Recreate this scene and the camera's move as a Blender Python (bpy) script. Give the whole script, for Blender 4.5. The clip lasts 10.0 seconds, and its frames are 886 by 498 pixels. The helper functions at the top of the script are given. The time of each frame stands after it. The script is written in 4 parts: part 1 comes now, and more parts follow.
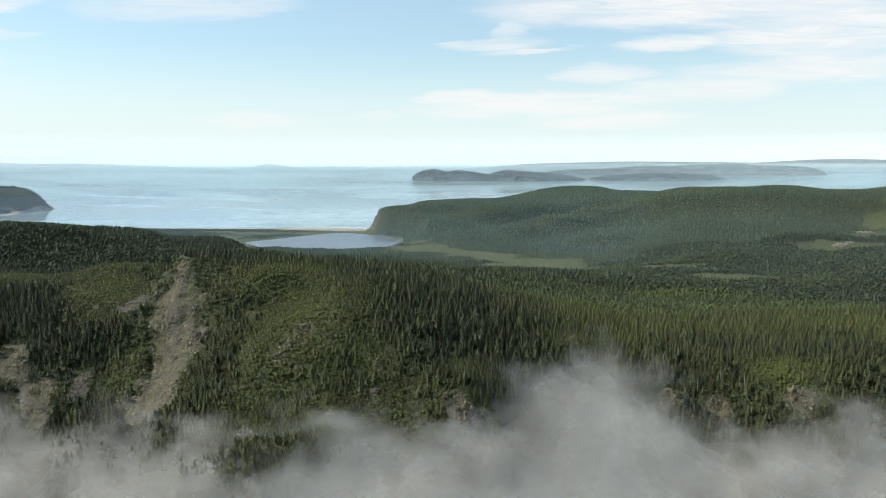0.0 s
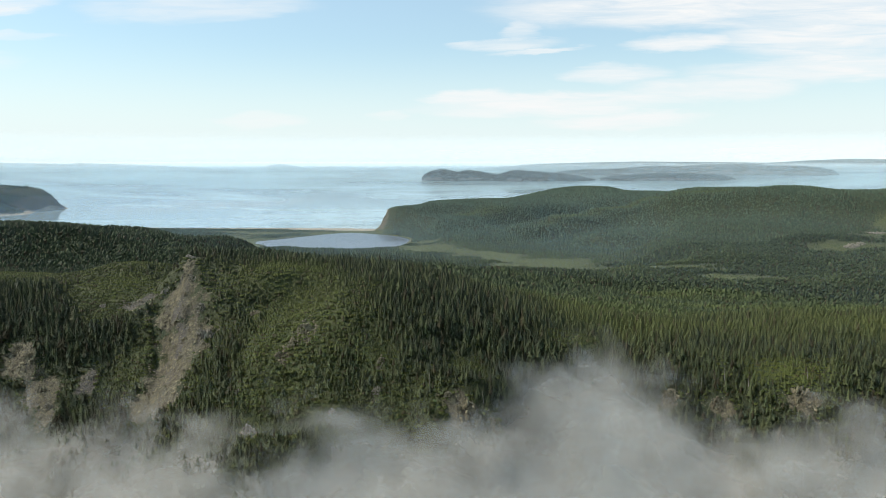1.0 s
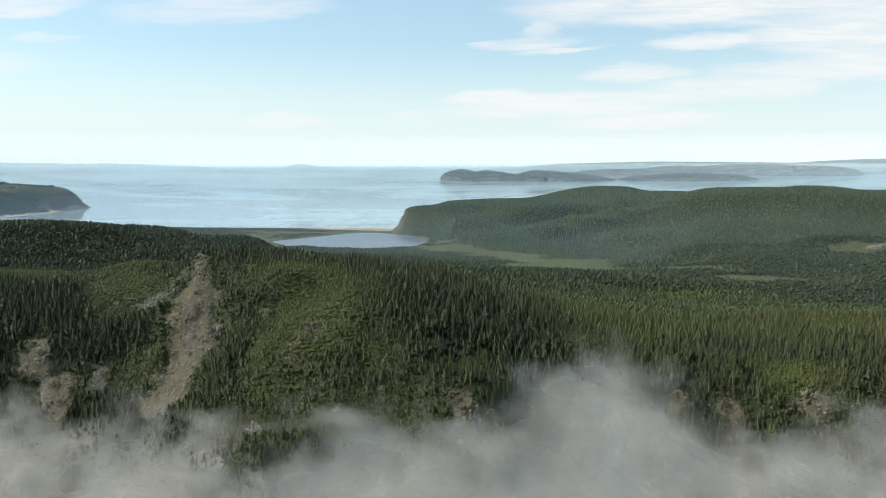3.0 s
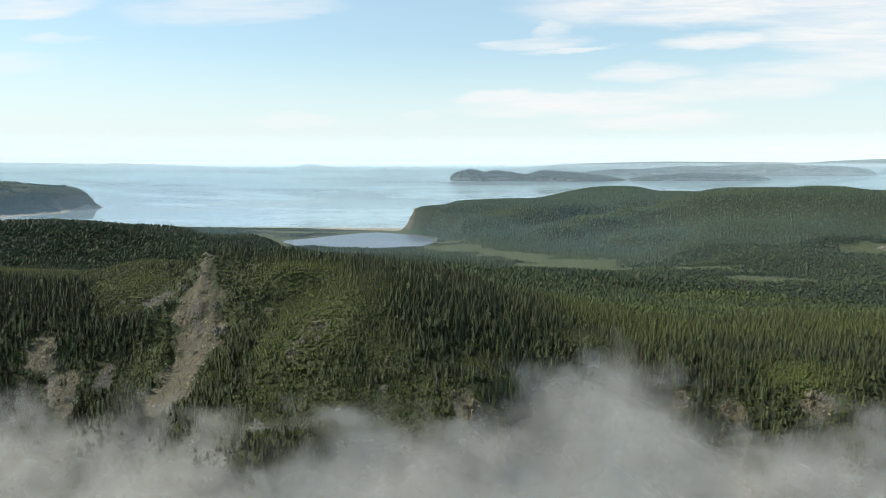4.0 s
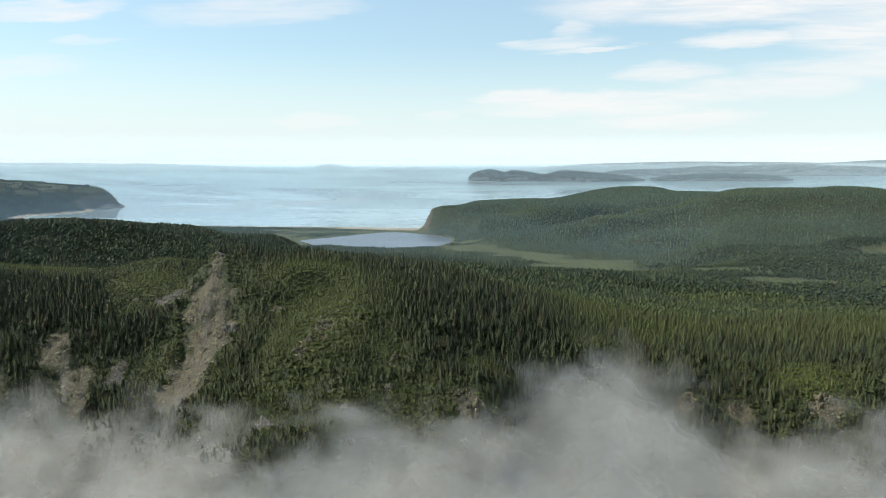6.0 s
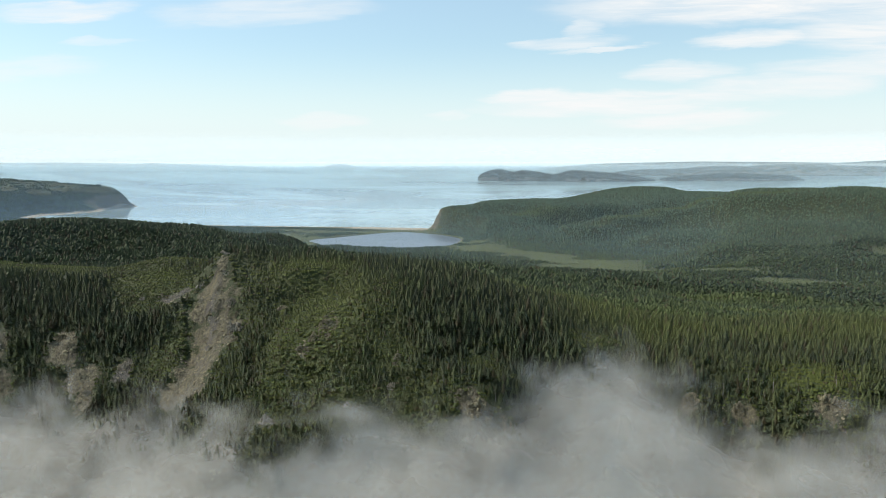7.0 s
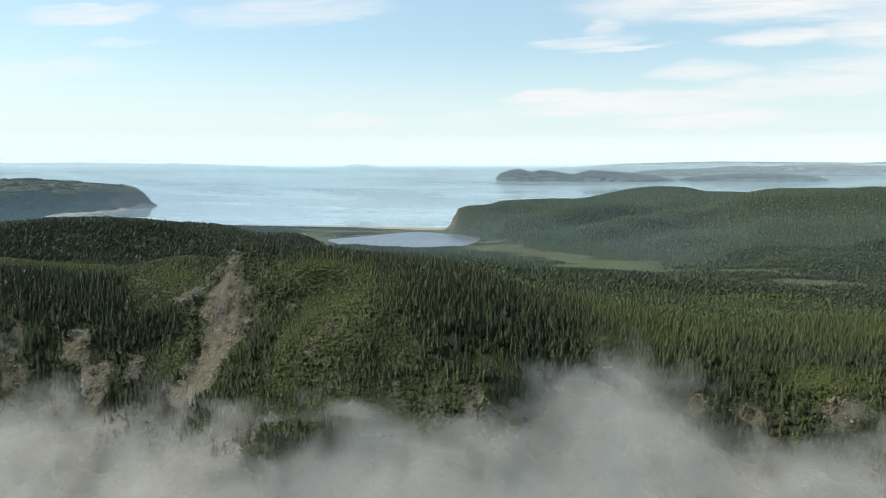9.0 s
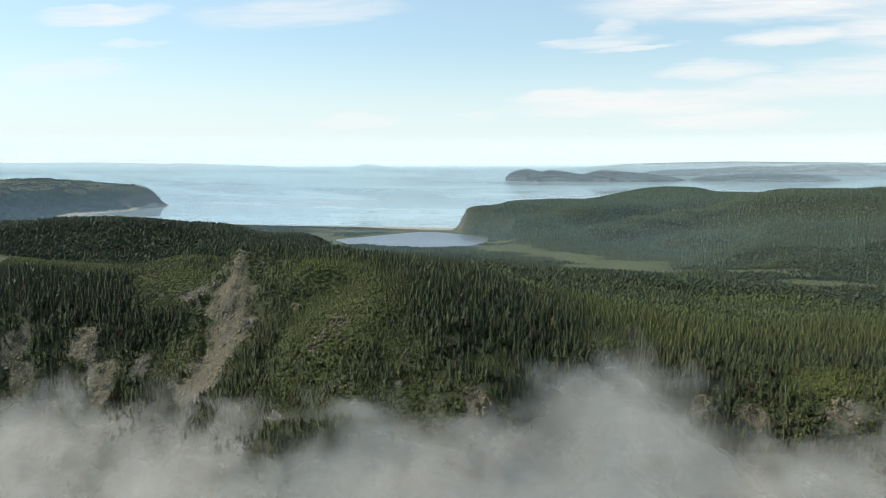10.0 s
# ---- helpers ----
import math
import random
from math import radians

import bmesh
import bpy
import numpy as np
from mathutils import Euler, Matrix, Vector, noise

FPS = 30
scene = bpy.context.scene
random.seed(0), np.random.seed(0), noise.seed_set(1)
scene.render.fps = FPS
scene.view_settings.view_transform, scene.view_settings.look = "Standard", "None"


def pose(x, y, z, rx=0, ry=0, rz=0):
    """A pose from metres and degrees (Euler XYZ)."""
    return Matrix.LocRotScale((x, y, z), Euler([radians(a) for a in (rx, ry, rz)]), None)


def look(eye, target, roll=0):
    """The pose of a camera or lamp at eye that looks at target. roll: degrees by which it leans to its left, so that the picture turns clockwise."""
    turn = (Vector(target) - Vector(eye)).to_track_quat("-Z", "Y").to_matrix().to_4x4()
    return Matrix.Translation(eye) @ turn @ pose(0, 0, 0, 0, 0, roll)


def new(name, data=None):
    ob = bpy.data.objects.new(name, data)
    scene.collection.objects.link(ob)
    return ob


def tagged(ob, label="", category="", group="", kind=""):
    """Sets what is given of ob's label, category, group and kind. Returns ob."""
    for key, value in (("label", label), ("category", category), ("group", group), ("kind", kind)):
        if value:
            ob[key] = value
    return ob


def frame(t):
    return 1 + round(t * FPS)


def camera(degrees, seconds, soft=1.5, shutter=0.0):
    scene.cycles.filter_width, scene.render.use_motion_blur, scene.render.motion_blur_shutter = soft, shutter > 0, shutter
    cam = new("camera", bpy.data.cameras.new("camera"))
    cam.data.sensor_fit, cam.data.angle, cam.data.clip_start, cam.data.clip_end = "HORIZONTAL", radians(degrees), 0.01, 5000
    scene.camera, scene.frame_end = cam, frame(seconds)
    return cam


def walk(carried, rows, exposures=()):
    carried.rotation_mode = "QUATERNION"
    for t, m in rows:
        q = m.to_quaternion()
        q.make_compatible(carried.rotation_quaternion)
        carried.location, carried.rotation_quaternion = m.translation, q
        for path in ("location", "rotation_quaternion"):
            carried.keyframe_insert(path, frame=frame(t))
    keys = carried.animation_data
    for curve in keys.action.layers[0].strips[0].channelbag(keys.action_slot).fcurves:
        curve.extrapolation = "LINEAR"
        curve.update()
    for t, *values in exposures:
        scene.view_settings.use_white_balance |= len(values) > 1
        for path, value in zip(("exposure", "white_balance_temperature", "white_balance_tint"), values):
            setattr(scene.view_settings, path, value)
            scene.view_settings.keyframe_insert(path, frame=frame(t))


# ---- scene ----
# ---- camera and its flight ----
EYE = 232.0
cam = camera(65.0, 10.0, soft=0.75)


def eye_row(t):
    s = t / 10.0
    return t, pose(39.4 * s, -6.86 * s + 2.09 * s * s, EYE - 0.28 * s * s, 90 - 7.2, 0, 8.24 * s - 0.08 * s * s)


walk(cam, [eye_row(0.5 * i) for i in range(21)], [(0.0, 0.35), (10.0, 0.35)])

# ---- sky and sun ----
SUN_AZ, SUN_EL = radians(-84), radians(46)
sun_to = Vector((math.sin(SUN_AZ) * math.cos(SUN_EL), math.cos(SUN_AZ) * math.cos(SUN_EL), math.sin(SUN_EL)))
sun = new("sun", bpy.data.lights.new("sun", "SUN"))
sun.data.energy, sun.data.angle, sun.data.color = 5.0, radians(0.6), (1.0, 0.94, 0.84)
sun.matrix_world = look(sun_to * 1000, (0, 0, 0))

# clouds: place across and up, half width, half height, strength
HIGH_CLOUDS = [
    (0.366, 0.2164, 0.2682, 0.0276, 1.0),
    (0.549, 0.1806, 0.1544, 0.039, 0.95),
    (0.329, 0.1646, 0.0772, 0.0114, 0.9),
    (0.095, 0.1829, 0.0293, 0.0146, 0.55),
    (0.068, 0.1615, 0.065, 0.0073, 0.65),
    (0.115, 0.1523, 0.061, 0.0041, 0.7),
    (0.227, 0.1206, 0.0732, 0.0114, 0.75),
    (0.363, 0.1011, 0.1057, 0.0163, 0.75),
    (0.521, 0.1275, 0.1626, 0.0179, 0.95),
    (0.141, 0.08, 0.1707, 0.0154, 1.0),
    (0.237, 0.0572, 0.1057, 0.0106, 0.95),
]
LOW_CLOUDS = [
    (0.025, 0.0886, 0.065, 0.0106, 0.95),
    (-0.275, 0.058, 0.0488, 0.0106, 0.6),
    (-0.096, 0.0659, 0.0284, 0.0065, 0.45),
    (-0.356, 0.2133, 0.1382, 0.0179, 0.55),
    (-0.258, 0.2133, 0.0488, 0.0114, 0.4),
    (-0.603, 0.1745, 0.0488, 0.0057, 0.45),
    (-0.662, 0.2179, 0.0975, 0.013, 0.8),
    (-0.732, 0.1384, 0.0975, 0.0163, 0.4),
    (-0.76, 0.0088, 0.2113, 0.0081, 0.6),
    (0.726, 0.1384, 0.1219, 0.0244, 0.9),
]


class Nodes:
    """Short hand for building a node tree."""

    def __init__(self, tree):
        self.tree = tree

    def add(self, kind, **values):
        node = self.tree.nodes.new(kind)
        for key, value in values.items():
            self.put(node.inputs[key], value)
        return node

    def put(self, socket, value):
        if isinstance(value, bpy.types.NodeSocket):
            self.tree.links.new(value, socket)
        else:
            socket.default_value = value

    def math(self, op, a, b=0.0, c=0.0, clamp=False):
        node = self.tree.nodes.new("ShaderNodeMath")
        node.operation, node.use_clamp = op, clamp
        for socket, value in zip(node.inputs, (a, b, c)):
            self.put(socket, value)
        return node.outputs[0]

    def noise(self, where, scale, detail=4.0, rough=0.55, distortion=0.0):
        node = self.tree.nodes.new("ShaderNodeTexNoise")
        self.put(node.inputs["Vector"], where)
        self.put(node.inputs["Scale"], scale)
        self.put(node.inputs["Detail"], detail)
        self.put(node.inputs["Roughness"], rough)
        self.put(node.inputs["Distortion"], distortion)
        return node.outputs[0]

    def span(self, value, lo, hi, a=0.0, b=1.0, smooth=False):
        node = self.tree.nodes.new("ShaderNodeMapRange")
        node.interpolation_type = "SMOOTHSTEP" if smooth else "LINEAR"
        for socket, v in zip(node.inputs, (value, lo, hi, a, b)):
            self.put(socket, v)
        return node.outputs[0]

    def mix(self, fac, a, b, blend="MIX"):
        node = self.tree.nodes.new("ShaderNodeMix")
        node.data_type, node.blend_type = "RGBA", blend
        self.put(node.inputs[0], fac)
        for socket, v in ((node.inputs[6], a), (node.inputs[7], b)):
            self.put(socket, (*v, 1.0) if isinstance(v, tuple) and len(v) == 3 else v)
        return node.outputs[2]

    def scaled(self, where, sx, sy, sz):
        node = self.tree.nodes.new("ShaderNodeVectorMath")
        node.operation = "MULTIPLY"
        self.put(node.inputs[0], where)
        node.inputs[1].default_value = (sx, sy, sz)
        return node.outputs[0]

    def attribute(self, name):
        node = self.tree.nodes.new("ShaderNodeAttribute")
        node.attribute_name = name
        return node.outputs["Fac"]

    def place(self):
        return self.tree.nodes.new("ShaderNodeNewGeometry").outputs["Position"]

    def bump(self, height, strength, distance):
        node = self.tree.nodes.new("ShaderNodeBump")
        self.put(node.inputs["Height"], height)
        node.inputs["Strength"].default_value, node.inputs["Distance"].default_value = strength, distance
        return node.outputs[0]


def build_sky():
    world = bpy.data.worlds.new("sky")
    world.use_nodes = True
    scene.world = world
    world.node_tree.nodes.clear()
    n = Nodes(world.node_tree)
    sky = n.add("ShaderNodeTexSky")
    sky.sky_type, sky.sun_disc = "NISHITA", False
    sky.sun_elevation, sky.sun_rotation = SUN_EL, SUN_AZ % (2 * math.pi)
    sky.altitude, sky.air_density, sky.dust_density, sky.ozone_density = 200.0, 1.2, 0.3, 1.5
    way = n.add("ShaderNodeTexCoord").outputs["Generated"]
    xyz = n.add("ShaderNodeSeparateXYZ", Vector=way)
    ahead = n.math("MAXIMUM", xyz.outputs[1], 0.05)
    u = n.math("DIVIDE", xyz.outputs[0], ahead)
    v = n.math("DIVIDE", xyz.outputs[2], ahead)
    flat = n.add("ShaderNodeCombineXYZ", X=n.math("MULTIPLY", u, 5.0), Y=n.math("MULTIPLY", v, 26.0)).outputs[0]
    warp_u = n.math("SUBTRACT", n.noise(flat, 1.1, 4.0, 0.55), 0.5)
    warp_v = n.math("SUBTRACT", n.noise(n.scaled(flat, 1.0, 1.0, 1.0), 1.7, 5.0, 0.6, 0.4), 0.5)
    uu = n.math("MULTIPLY_ADD", warp_u, 0.16, u)
    vv = n.math("MULTIPLY_ADD", warp_v, 0.030, v)
    total = 0.0
    for cu, cv, ru, rv, strength in HIGH_CLOUDS + LOW_CLOUDS:
        a = n.math("DIVIDE", n.math("SUBTRACT", uu, cu), ru)
        b = n.math("DIVIDE", n.math("SUBTRACT", n.math("MULTIPLY_ADD", n.math("SUBTRACT", uu, cu), -0.03, vv), cv), rv)
        d = n.math("ADD", n.math("MULTIPLY", a, a), n.math("MULTIPLY", b, b))
        bell = n.math("MULTIPLY", n.span(d, 0.25, 1.9, 1.0, 0.0, True), strength)
        total = n.math("MAXIMUM", total, bell)
    streak = n.noise(n.scaled(flat, 0.7, 1.3, 1.0), 2.2, 7.0, 0.62, 0.5)
    body = n.math("MULTIPLY", total, n.span(streak, 0.28, 0.62, 0.36, 1.0), clamp=True)
    front = n.span(xyz.outputs[1], 0.1, 0.3)
    body = n.math("MULTIPLY", body, front)
    # thin high cloud over the rest of the dome
    dome = n.noise(n.scaled(way, 1.5, 3.0, 9.0), 1.6, 6.0, 0.6, 0.3)
    thin = n.math("MULTIPLY", n.span(dome, 0.5, 0.75, 0.0, 0.5), n.math("SUBTRACT", 1.0, front))
    cover = n.math("MAXIMUM", body, thin)
    haze = n.math("MULTIPLY", n.span(xyz.outputs[2], 0.0, 0.17, 0.88, 0.0, True), 1.0)
    blue = n.mix(1.0, sky.outputs[0], (1.0, 1.10, 1.12), "MULTIPLY")
    blue = n.mix(0.36, blue, (5.3, 7.1, 7.9))
    col = n.mix(haze, blue, (6.55, 7.45, 7.7))
    col = n.mix(cover, col, (7.4, 7.5, 7.5))
    back = n.add("ShaderNodeBackground", Color=col, Strength=0.1)
    out = n.add("ShaderNodeOutputWorld")
    n.tree.links.new(back.outputs[0], out.inputs[0])


build_sky()

# ---- numbers of the land ----
# knots of the land's shape: x, y, reach across, reach along, height of the ground, its slope across and along
WEST_FLANK = [
    (-430, 470, 100, 80, 144.1, -0.03, 0.12),
    (-330, 440, 60, 45, 140.9, -0.05, 0.12),
    (-330, 530, 75, 50, 140.5, 0.0, -0.07),
    (-262, 455, 40, 32, 138.8, -0.1, 0.31),
    (-256, 402, 28, 24, 124.6, -0.18, 0.39),
    (-224, 394, 24, 22, 109.4, -0.11, 0.52),
    (-228, 440, 26, 24, 129.0, -0.04, 0.42),
    (-228, 485, 40, 32, 148.4, -0.04, 0.28),
]
GULLY_HEAD = [
    (-190, 410, 20, 20, 112.5, 0.16, 0.57),
    (-184, 442, 20, 18, 136.1, 0.09, 0.55),
    (-166, 463, 24, 20, 160.2, 0.01, 0.46),
    (-150, 418, 18, 20, 124.0, 0.13, 0.55),
    (-142, 442, 22, 20, 148.6, 0.07, 0.45),
]
SPUR = [
    (-130, 382, 30, 26, 114.0, 0.25, 0.47),
    (-132, 346, 30, 26, 95.5, 0.31, 0.46),
    (-92, 316, 34, 24, 98.1, 0.12, 0.32),
    (-88, 348, 34, 22, 105.0, 0.1, 0.5),
    (-86, 382, 34, 22, 131.2, 0.16, 0.53),
    (-98, 424, 34, 24, 141.0, 0.22, 0.31),
    (-108, 464, 36, 28, 161.5, 0.05, 0.07),
    (-36, 350, 30, 20, 111.8, 0.09, 0.44),
    (-34, 378, 30, 20, 131.3, 0.05, 0.55),
    (-38, 408, 34, 24, 151.2, 0.01, 0.49),
    (-46, 456, 40, 34, 161.2, 0.07, 0.13),
    (-58, 510, 46, 36, 155.9, -0.04, -0.1),
]
EAST_SHOULDER = [
    (12, 346, 28, 20, 117.6, -0.16, 0.43),
    (14, 376, 28, 20, 123.2, -0.18, 0.23),
    (16, 408, 34, 26, 141.2, -0.34, 0.31),
    (4, 456, 40, 34, 152.4, -0.25, 0.07),
    (12, 522, 46, 40, 138.5, -0.3, -0.17),
    (62, 408, 34, 28, 124.4, -0.08, 0.37),
    (60, 462, 44, 38, 132.7, -0.27, 0.06),
    (84, 544, 50, 48, 117.4, -0.25, -0.1),
    (96, 390, 34, 24, 108.9, -0.29, 0.28),
]
SHELF = [
    (142, 396, 40, 24, 111.4, 0.14, 0.21),
    (150, 450, 50, 40, 111.3, -0.01, 0.02),
    (152, 524, 56, 46, 108.0, -0.14, -0.14),
    (206, 392, 40, 24, 113.9, 0.09, 0.09),
    (222, 450, 56, 46, 111.4, 0.07, -0.01),
    (256, 512, 60, 50, 108.4, 0.02, -0.06),
    (340, 440, 90, 70, 112.2, 0.01, 0.02),
]
BACK_SLOPE = [
    (-130, 570, 80, 55, 138.9, 0.03, -0.12),
    (-280, 610, 100, 75, 116.9, 0.08, -0.16),
    (-10, 640, 80, 60, 127.3, -0.14, -0.1),
    (90, 650, 70, 60, 108.4, -0.16, -0.07),
    (180, 672, 70, 60, 95.3, -0.1, -0.09),
    (300, 640, 90, 70, 90.2, -0.03, -0.1),
    (10, 745, 80, 50, 113.9, -0.15, -0.08),
    (92, 806, 70, 50, 99.6, -0.2, -0.11),
    (160, 785, 60, 50, 87.0, -0.16, -0.08),
    (250, 755, 70, 60, 78.5, -0.08, -0.13),
    (360, 860, 90, 70, 68.0, -0.04, -0.1),
    (430, 710, 110, 90, 83.7, -0.02, -0.11),
]
# further off the knots are level: x, y, reach across, reach along, height
NEAR_FLANKS = [
    (480, 450, 150, 120, 110.3),
    (700, 480, 220, 160, 110.1),
    (-700, 520, 220, 160, 117.9),
    (1000, 500, 300, 250, 114.9),
    (-1000, 600, 300, 250, 127.0),
    (130, 970, 110, 70, 60.0),
    (300, 960, 120, 80, 58.0),
    (470, 930, 150, 120, 56.0),
]
WEST_RIDGE = [
    (-700, 1020, 200, 140, 133.1),
    (-560, 1150, 150, 120, 111.9),
    (-420, 1240, 120, 110, 88.8),
    (-900, 1050, 220, 200, 122.8),
    (-1200, 1150, 300, 260, 102.6),
    (-330, 900, 170, 130, 106.2),
    (-560, 830, 170, 130, 95.7),
    (-100, 850, 180, 150, 83.2),
    (-250, 1250, 180, 160, 35.4),
    (-1600, 1500, 350, 300, 60.6),
    (620, 820, 180, 160, 32.8),
    (900, 800, 250, 220, 84.6),
]
SHORE_FLATS = [
    (-350, 1950, 200, 150, 12.7),
    (-700, 1950, 250, 250, 4.2),
    (-500, 2300, 250, 100, -0.9),
    (-500, 1600, 200, 180, 14.3),
    (-1300, 2000, 400, 350, 7.8),
    (-200, 1750, 130, 120, 11.9),
]
EAST_HILLS = [
    (-150, 2300, 90, 90, 83.8),
    (0, 2290, 140, 120, 98.3),
    (160, 2330, 150, 140, 99.9),
    (330, 2490, 140, 140, 92.0),
    (530, 2620, 150, 160, 135.0),
    (430, 2560, 110, 120, 117.0),
    (720, 2560, 150, 160, 121.0),
    (850, 2350, 160, 160, 106.0),
    (800, 1980, 170, 170, 153.3),
    (900, 1880, 150, 150, 163.5),
    (1050, 1800, 160, 160, 150.6),
    (1250, 1750, 180, 170, 169.0),
    (-60, 2150, 140, 100, 61.8),
    (670, 1700, 150, 110, 84.0),
    (450, 1800, 130, 90, 50.0),
    (900, 2800, 300, 250, 42.8),
    (1400, 2300, 350, 300, 58.7),
]
# the long crest that runs down from the eastern hill, and the hollow behind it
EAST_CREST = [
    (700, 1925, 90, 60, 144.0),
    (600, 2000, 85, 45, 124.0),
    (465, 1995, 85, 42, 98.0),
    (340, 1955, 85, 42, 80.0),
    (215, 1915, 85, 45, 57.0),
    (100, 1890, 90, 70, 33.0),
    (640, 2200, 100, 75, 78.0),
    (520, 2200, 100, 80, 50.0),
    (380, 2140, 100, 75, 36.0),
    (220, 2070, 100, 60, 32.0),
]
EAST_SADDLES = [
    (350, 1700, 170, 150, 13.0),
]
EAST_SLOPES = [
    (1400, 1500, 240, 200, 148.0),
    (800, 1500, 170, 150, 80.0),
    (640, 1270, 180, 150, 57.0),
    (450, 1150, 150, 120, 48.3),
    (1000, 1300, 230, 180, 74.4),
    (1000, 1050, 220, 180, 92.8),
    (300, 1400, 160, 140, 20.1),
    (100, 1600, 180, 140, 19.5),
    (560, 1480, 160, 130, 62.0),
]
KNOTS = WEST_FLANK + GULLY_HEAD + SPUR + EAST_SHOULDER + SHELF + BACK_SLOPE + NEAR_FLANKS + WEST_RIDGE + SHORE_FLATS + EAST_HILLS + EAST_CREST + EAST_SADDLES + EAST_SLOPES

# the brow of the near scarp: y at x
BROW_X = [-900, -420, -300, -254, -225, -190, -160, -130, -90, -40, 14, 60, 100, 130, 160, 200, 300, 500, 900]
BROW_Y = [400, 392, 392, 388, 376, 368, 352, 330, 305, 335, 342, 376, 386, 388, 390, 382, 388, 380, 390]
# the mainland's shore: y at x
SHORE_X = [-4500, -2700, -2300, -2100, -1900, -1500, -900, -460, -260, -200, -100, 100, 500, 1000, 2000, 4500]
SHORE_Y = [3500, 3300, 3050, 2750, 2640, 2480, 2400, 2400, 2375, 2370, 2440, 2600, 2950, 3150, 3100, 3000]
# the headland's eastern shore and the height of its crest: both at y
HEAD_Y = [2380, 2450, 2560, 2660, 2780, 2890, 3000, 3060, 3180, 3300, 3400, 3450, 3520, 3620, 3800, 4000]
HEAD_SHORE = [-1830, -1840, -1880, -1945, -1965, -1925, -1870, -1880, -1935, -1915, -1905, -1950, -2060, -2200, -2500, -3000]
HEAD_CREST = [0, 66, 128, 116, 92, 84, 96, 104, 116, 128, 130, 126, 114, 96, 50, 0]
LAKE_AT, LAKE_LEVEL = (-330.0, 1975.0), 3.0
LAKE_REACH = [208, 216, 226, 246, 196, 203, 238, 208, 188, 197, 224, 218]
ISLAND_CLIFFED = (8500, [-394, -352, -269, -131, 41, 152, 352, 525, 663, 746, 940, 1216, 1527, 1713], [35, 83, 117, 145, 104, 131, 104, 76, 117, 131, 117, 97, 55, 14])
ISLAND_LONG = (12000, [1681, 1824, 2156, 2674, 3143, 3422, 3887, 4164, 4533, 5036, 5356, 5899, 6219, 6437, 6557], [20, 66, 94, 104, 138, 158, 146, 174, 184, 192, 166, 154, 130, 86, 8])
ISLAND_LOW = (8700, [1810, 1952, 2235, 2517, 2871, 3225, 3380, 3493], [21, 50, 71, 92, 85, 71, 50, 14])
FAR_ISLET = (24000, [-6554, -6359, -6028, -5638, -5306], [20, 98, 137, 98, 20])
FAR_COAST_WEST = (24000, [-23487, -19195, -16464, -13538, -12953, -11392, -10222, -8856], [176, 156, 176, 137, 156, 117, 78, 20])
FAR_COAST_EAST = (21000, [639, 2492, 3687, 5394, 7954, 9320, 10856, 11880, 13246, 15635, 19049, 22463], [2, 154, 188, 222, 205, 188, 273, 307, 273, 324, 256, 137])


def lattice(ix, iy, seed):
    h = (ix.astype(np.int64) * 374761393 + iy.astype(np.int64) * 668265263 + seed * 974634777) & 0xFFFFFFFF
    h = ((h ^ (h >> 13)) * 1274126177) & 0xFFFFFFFF
    return ((h ^ (h >> 16)) & 0xFFFFFF) / float(0xFFFFFF)


def ripple(x, y, size, seed=0, octaves=3):
    """Smooth noise from -1 to 1, its largest waves about that size."""
    x, y = np.asarray(x, float) / size, np.asarray(y, float) / size
    total, weight, norm = 0.0, 1.0, 0.0
    for o in range(octaves):
        ix, iy = np.floor(x), np.floor(y)
        fx, fy = x - ix, y - iy
        fx, fy = fx * fx * fx * (fx * (fx * 6 - 15) + 10), fy * fy * fy * (fy * (fy * 6 - 15) + 10)
        a, b = lattice(ix, iy, seed + o), lattice(ix + 1, iy, seed + o)
        c, d = lattice(ix, iy + 1, seed + o), lattice(ix + 1, iy + 1, seed + o)
        total = total + weight * ((a + (b - a) * fx) * (1 - fy) + (c + (d - c) * fx) * fy)
        norm += weight
        weight *= 0.5
        x, y = x * 2.03 + 17.1, y * 2.03 + 9.7
    return 2 * total / norm - 1


def rise(v, lo, hi):
    v = np.clip((np.asarray(v, float) - lo) / (hi - lo), 0, 1)
    return v * v * (3 - 2 * v)


def lake_inside(x, y):
    """Above 0 in the lake, below it on land, in metres."""
    dx, dy = np.asarray(x, float) - LAKE_AT[0], np.asarray(y, float) - LAKE_AT[1]
    turn = np.mod(np.arctan2(dy, dx), 2 * np.pi) / (2 * np.pi) * len(LAKE_REACH)
    i = np.floor(turn).astype(int)
    f = turn - i
    f = f * f * (3 - 2 * f)
    reach = np.array(LAKE_REACH, float)
    r = reach[i % len(reach)] * (1 - f) + reach[(i + 1) % len(reach)] * f
    return r + ripple(x, y, 60, 5) * 8 - np.hypot(dx, dy)


def knot_height(x, y):
    top, norm = np.zeros_like(x), np.zeros_like(x)
    for cx, cy, rx, ry, h, *slope in KNOTS:
        w = 1.0 / (0.35 + ((x - cx) / rx) ** 2 + ((y - cy) / ry) ** 2) ** 3
        plane = h + slope[0] * (x - cx) + slope[1] * (y - cy) if slope else h
        top += w * plane
        norm += w
    return top / norm


def brow(x):
    return np.interp(x, BROW_X, BROW_Y)


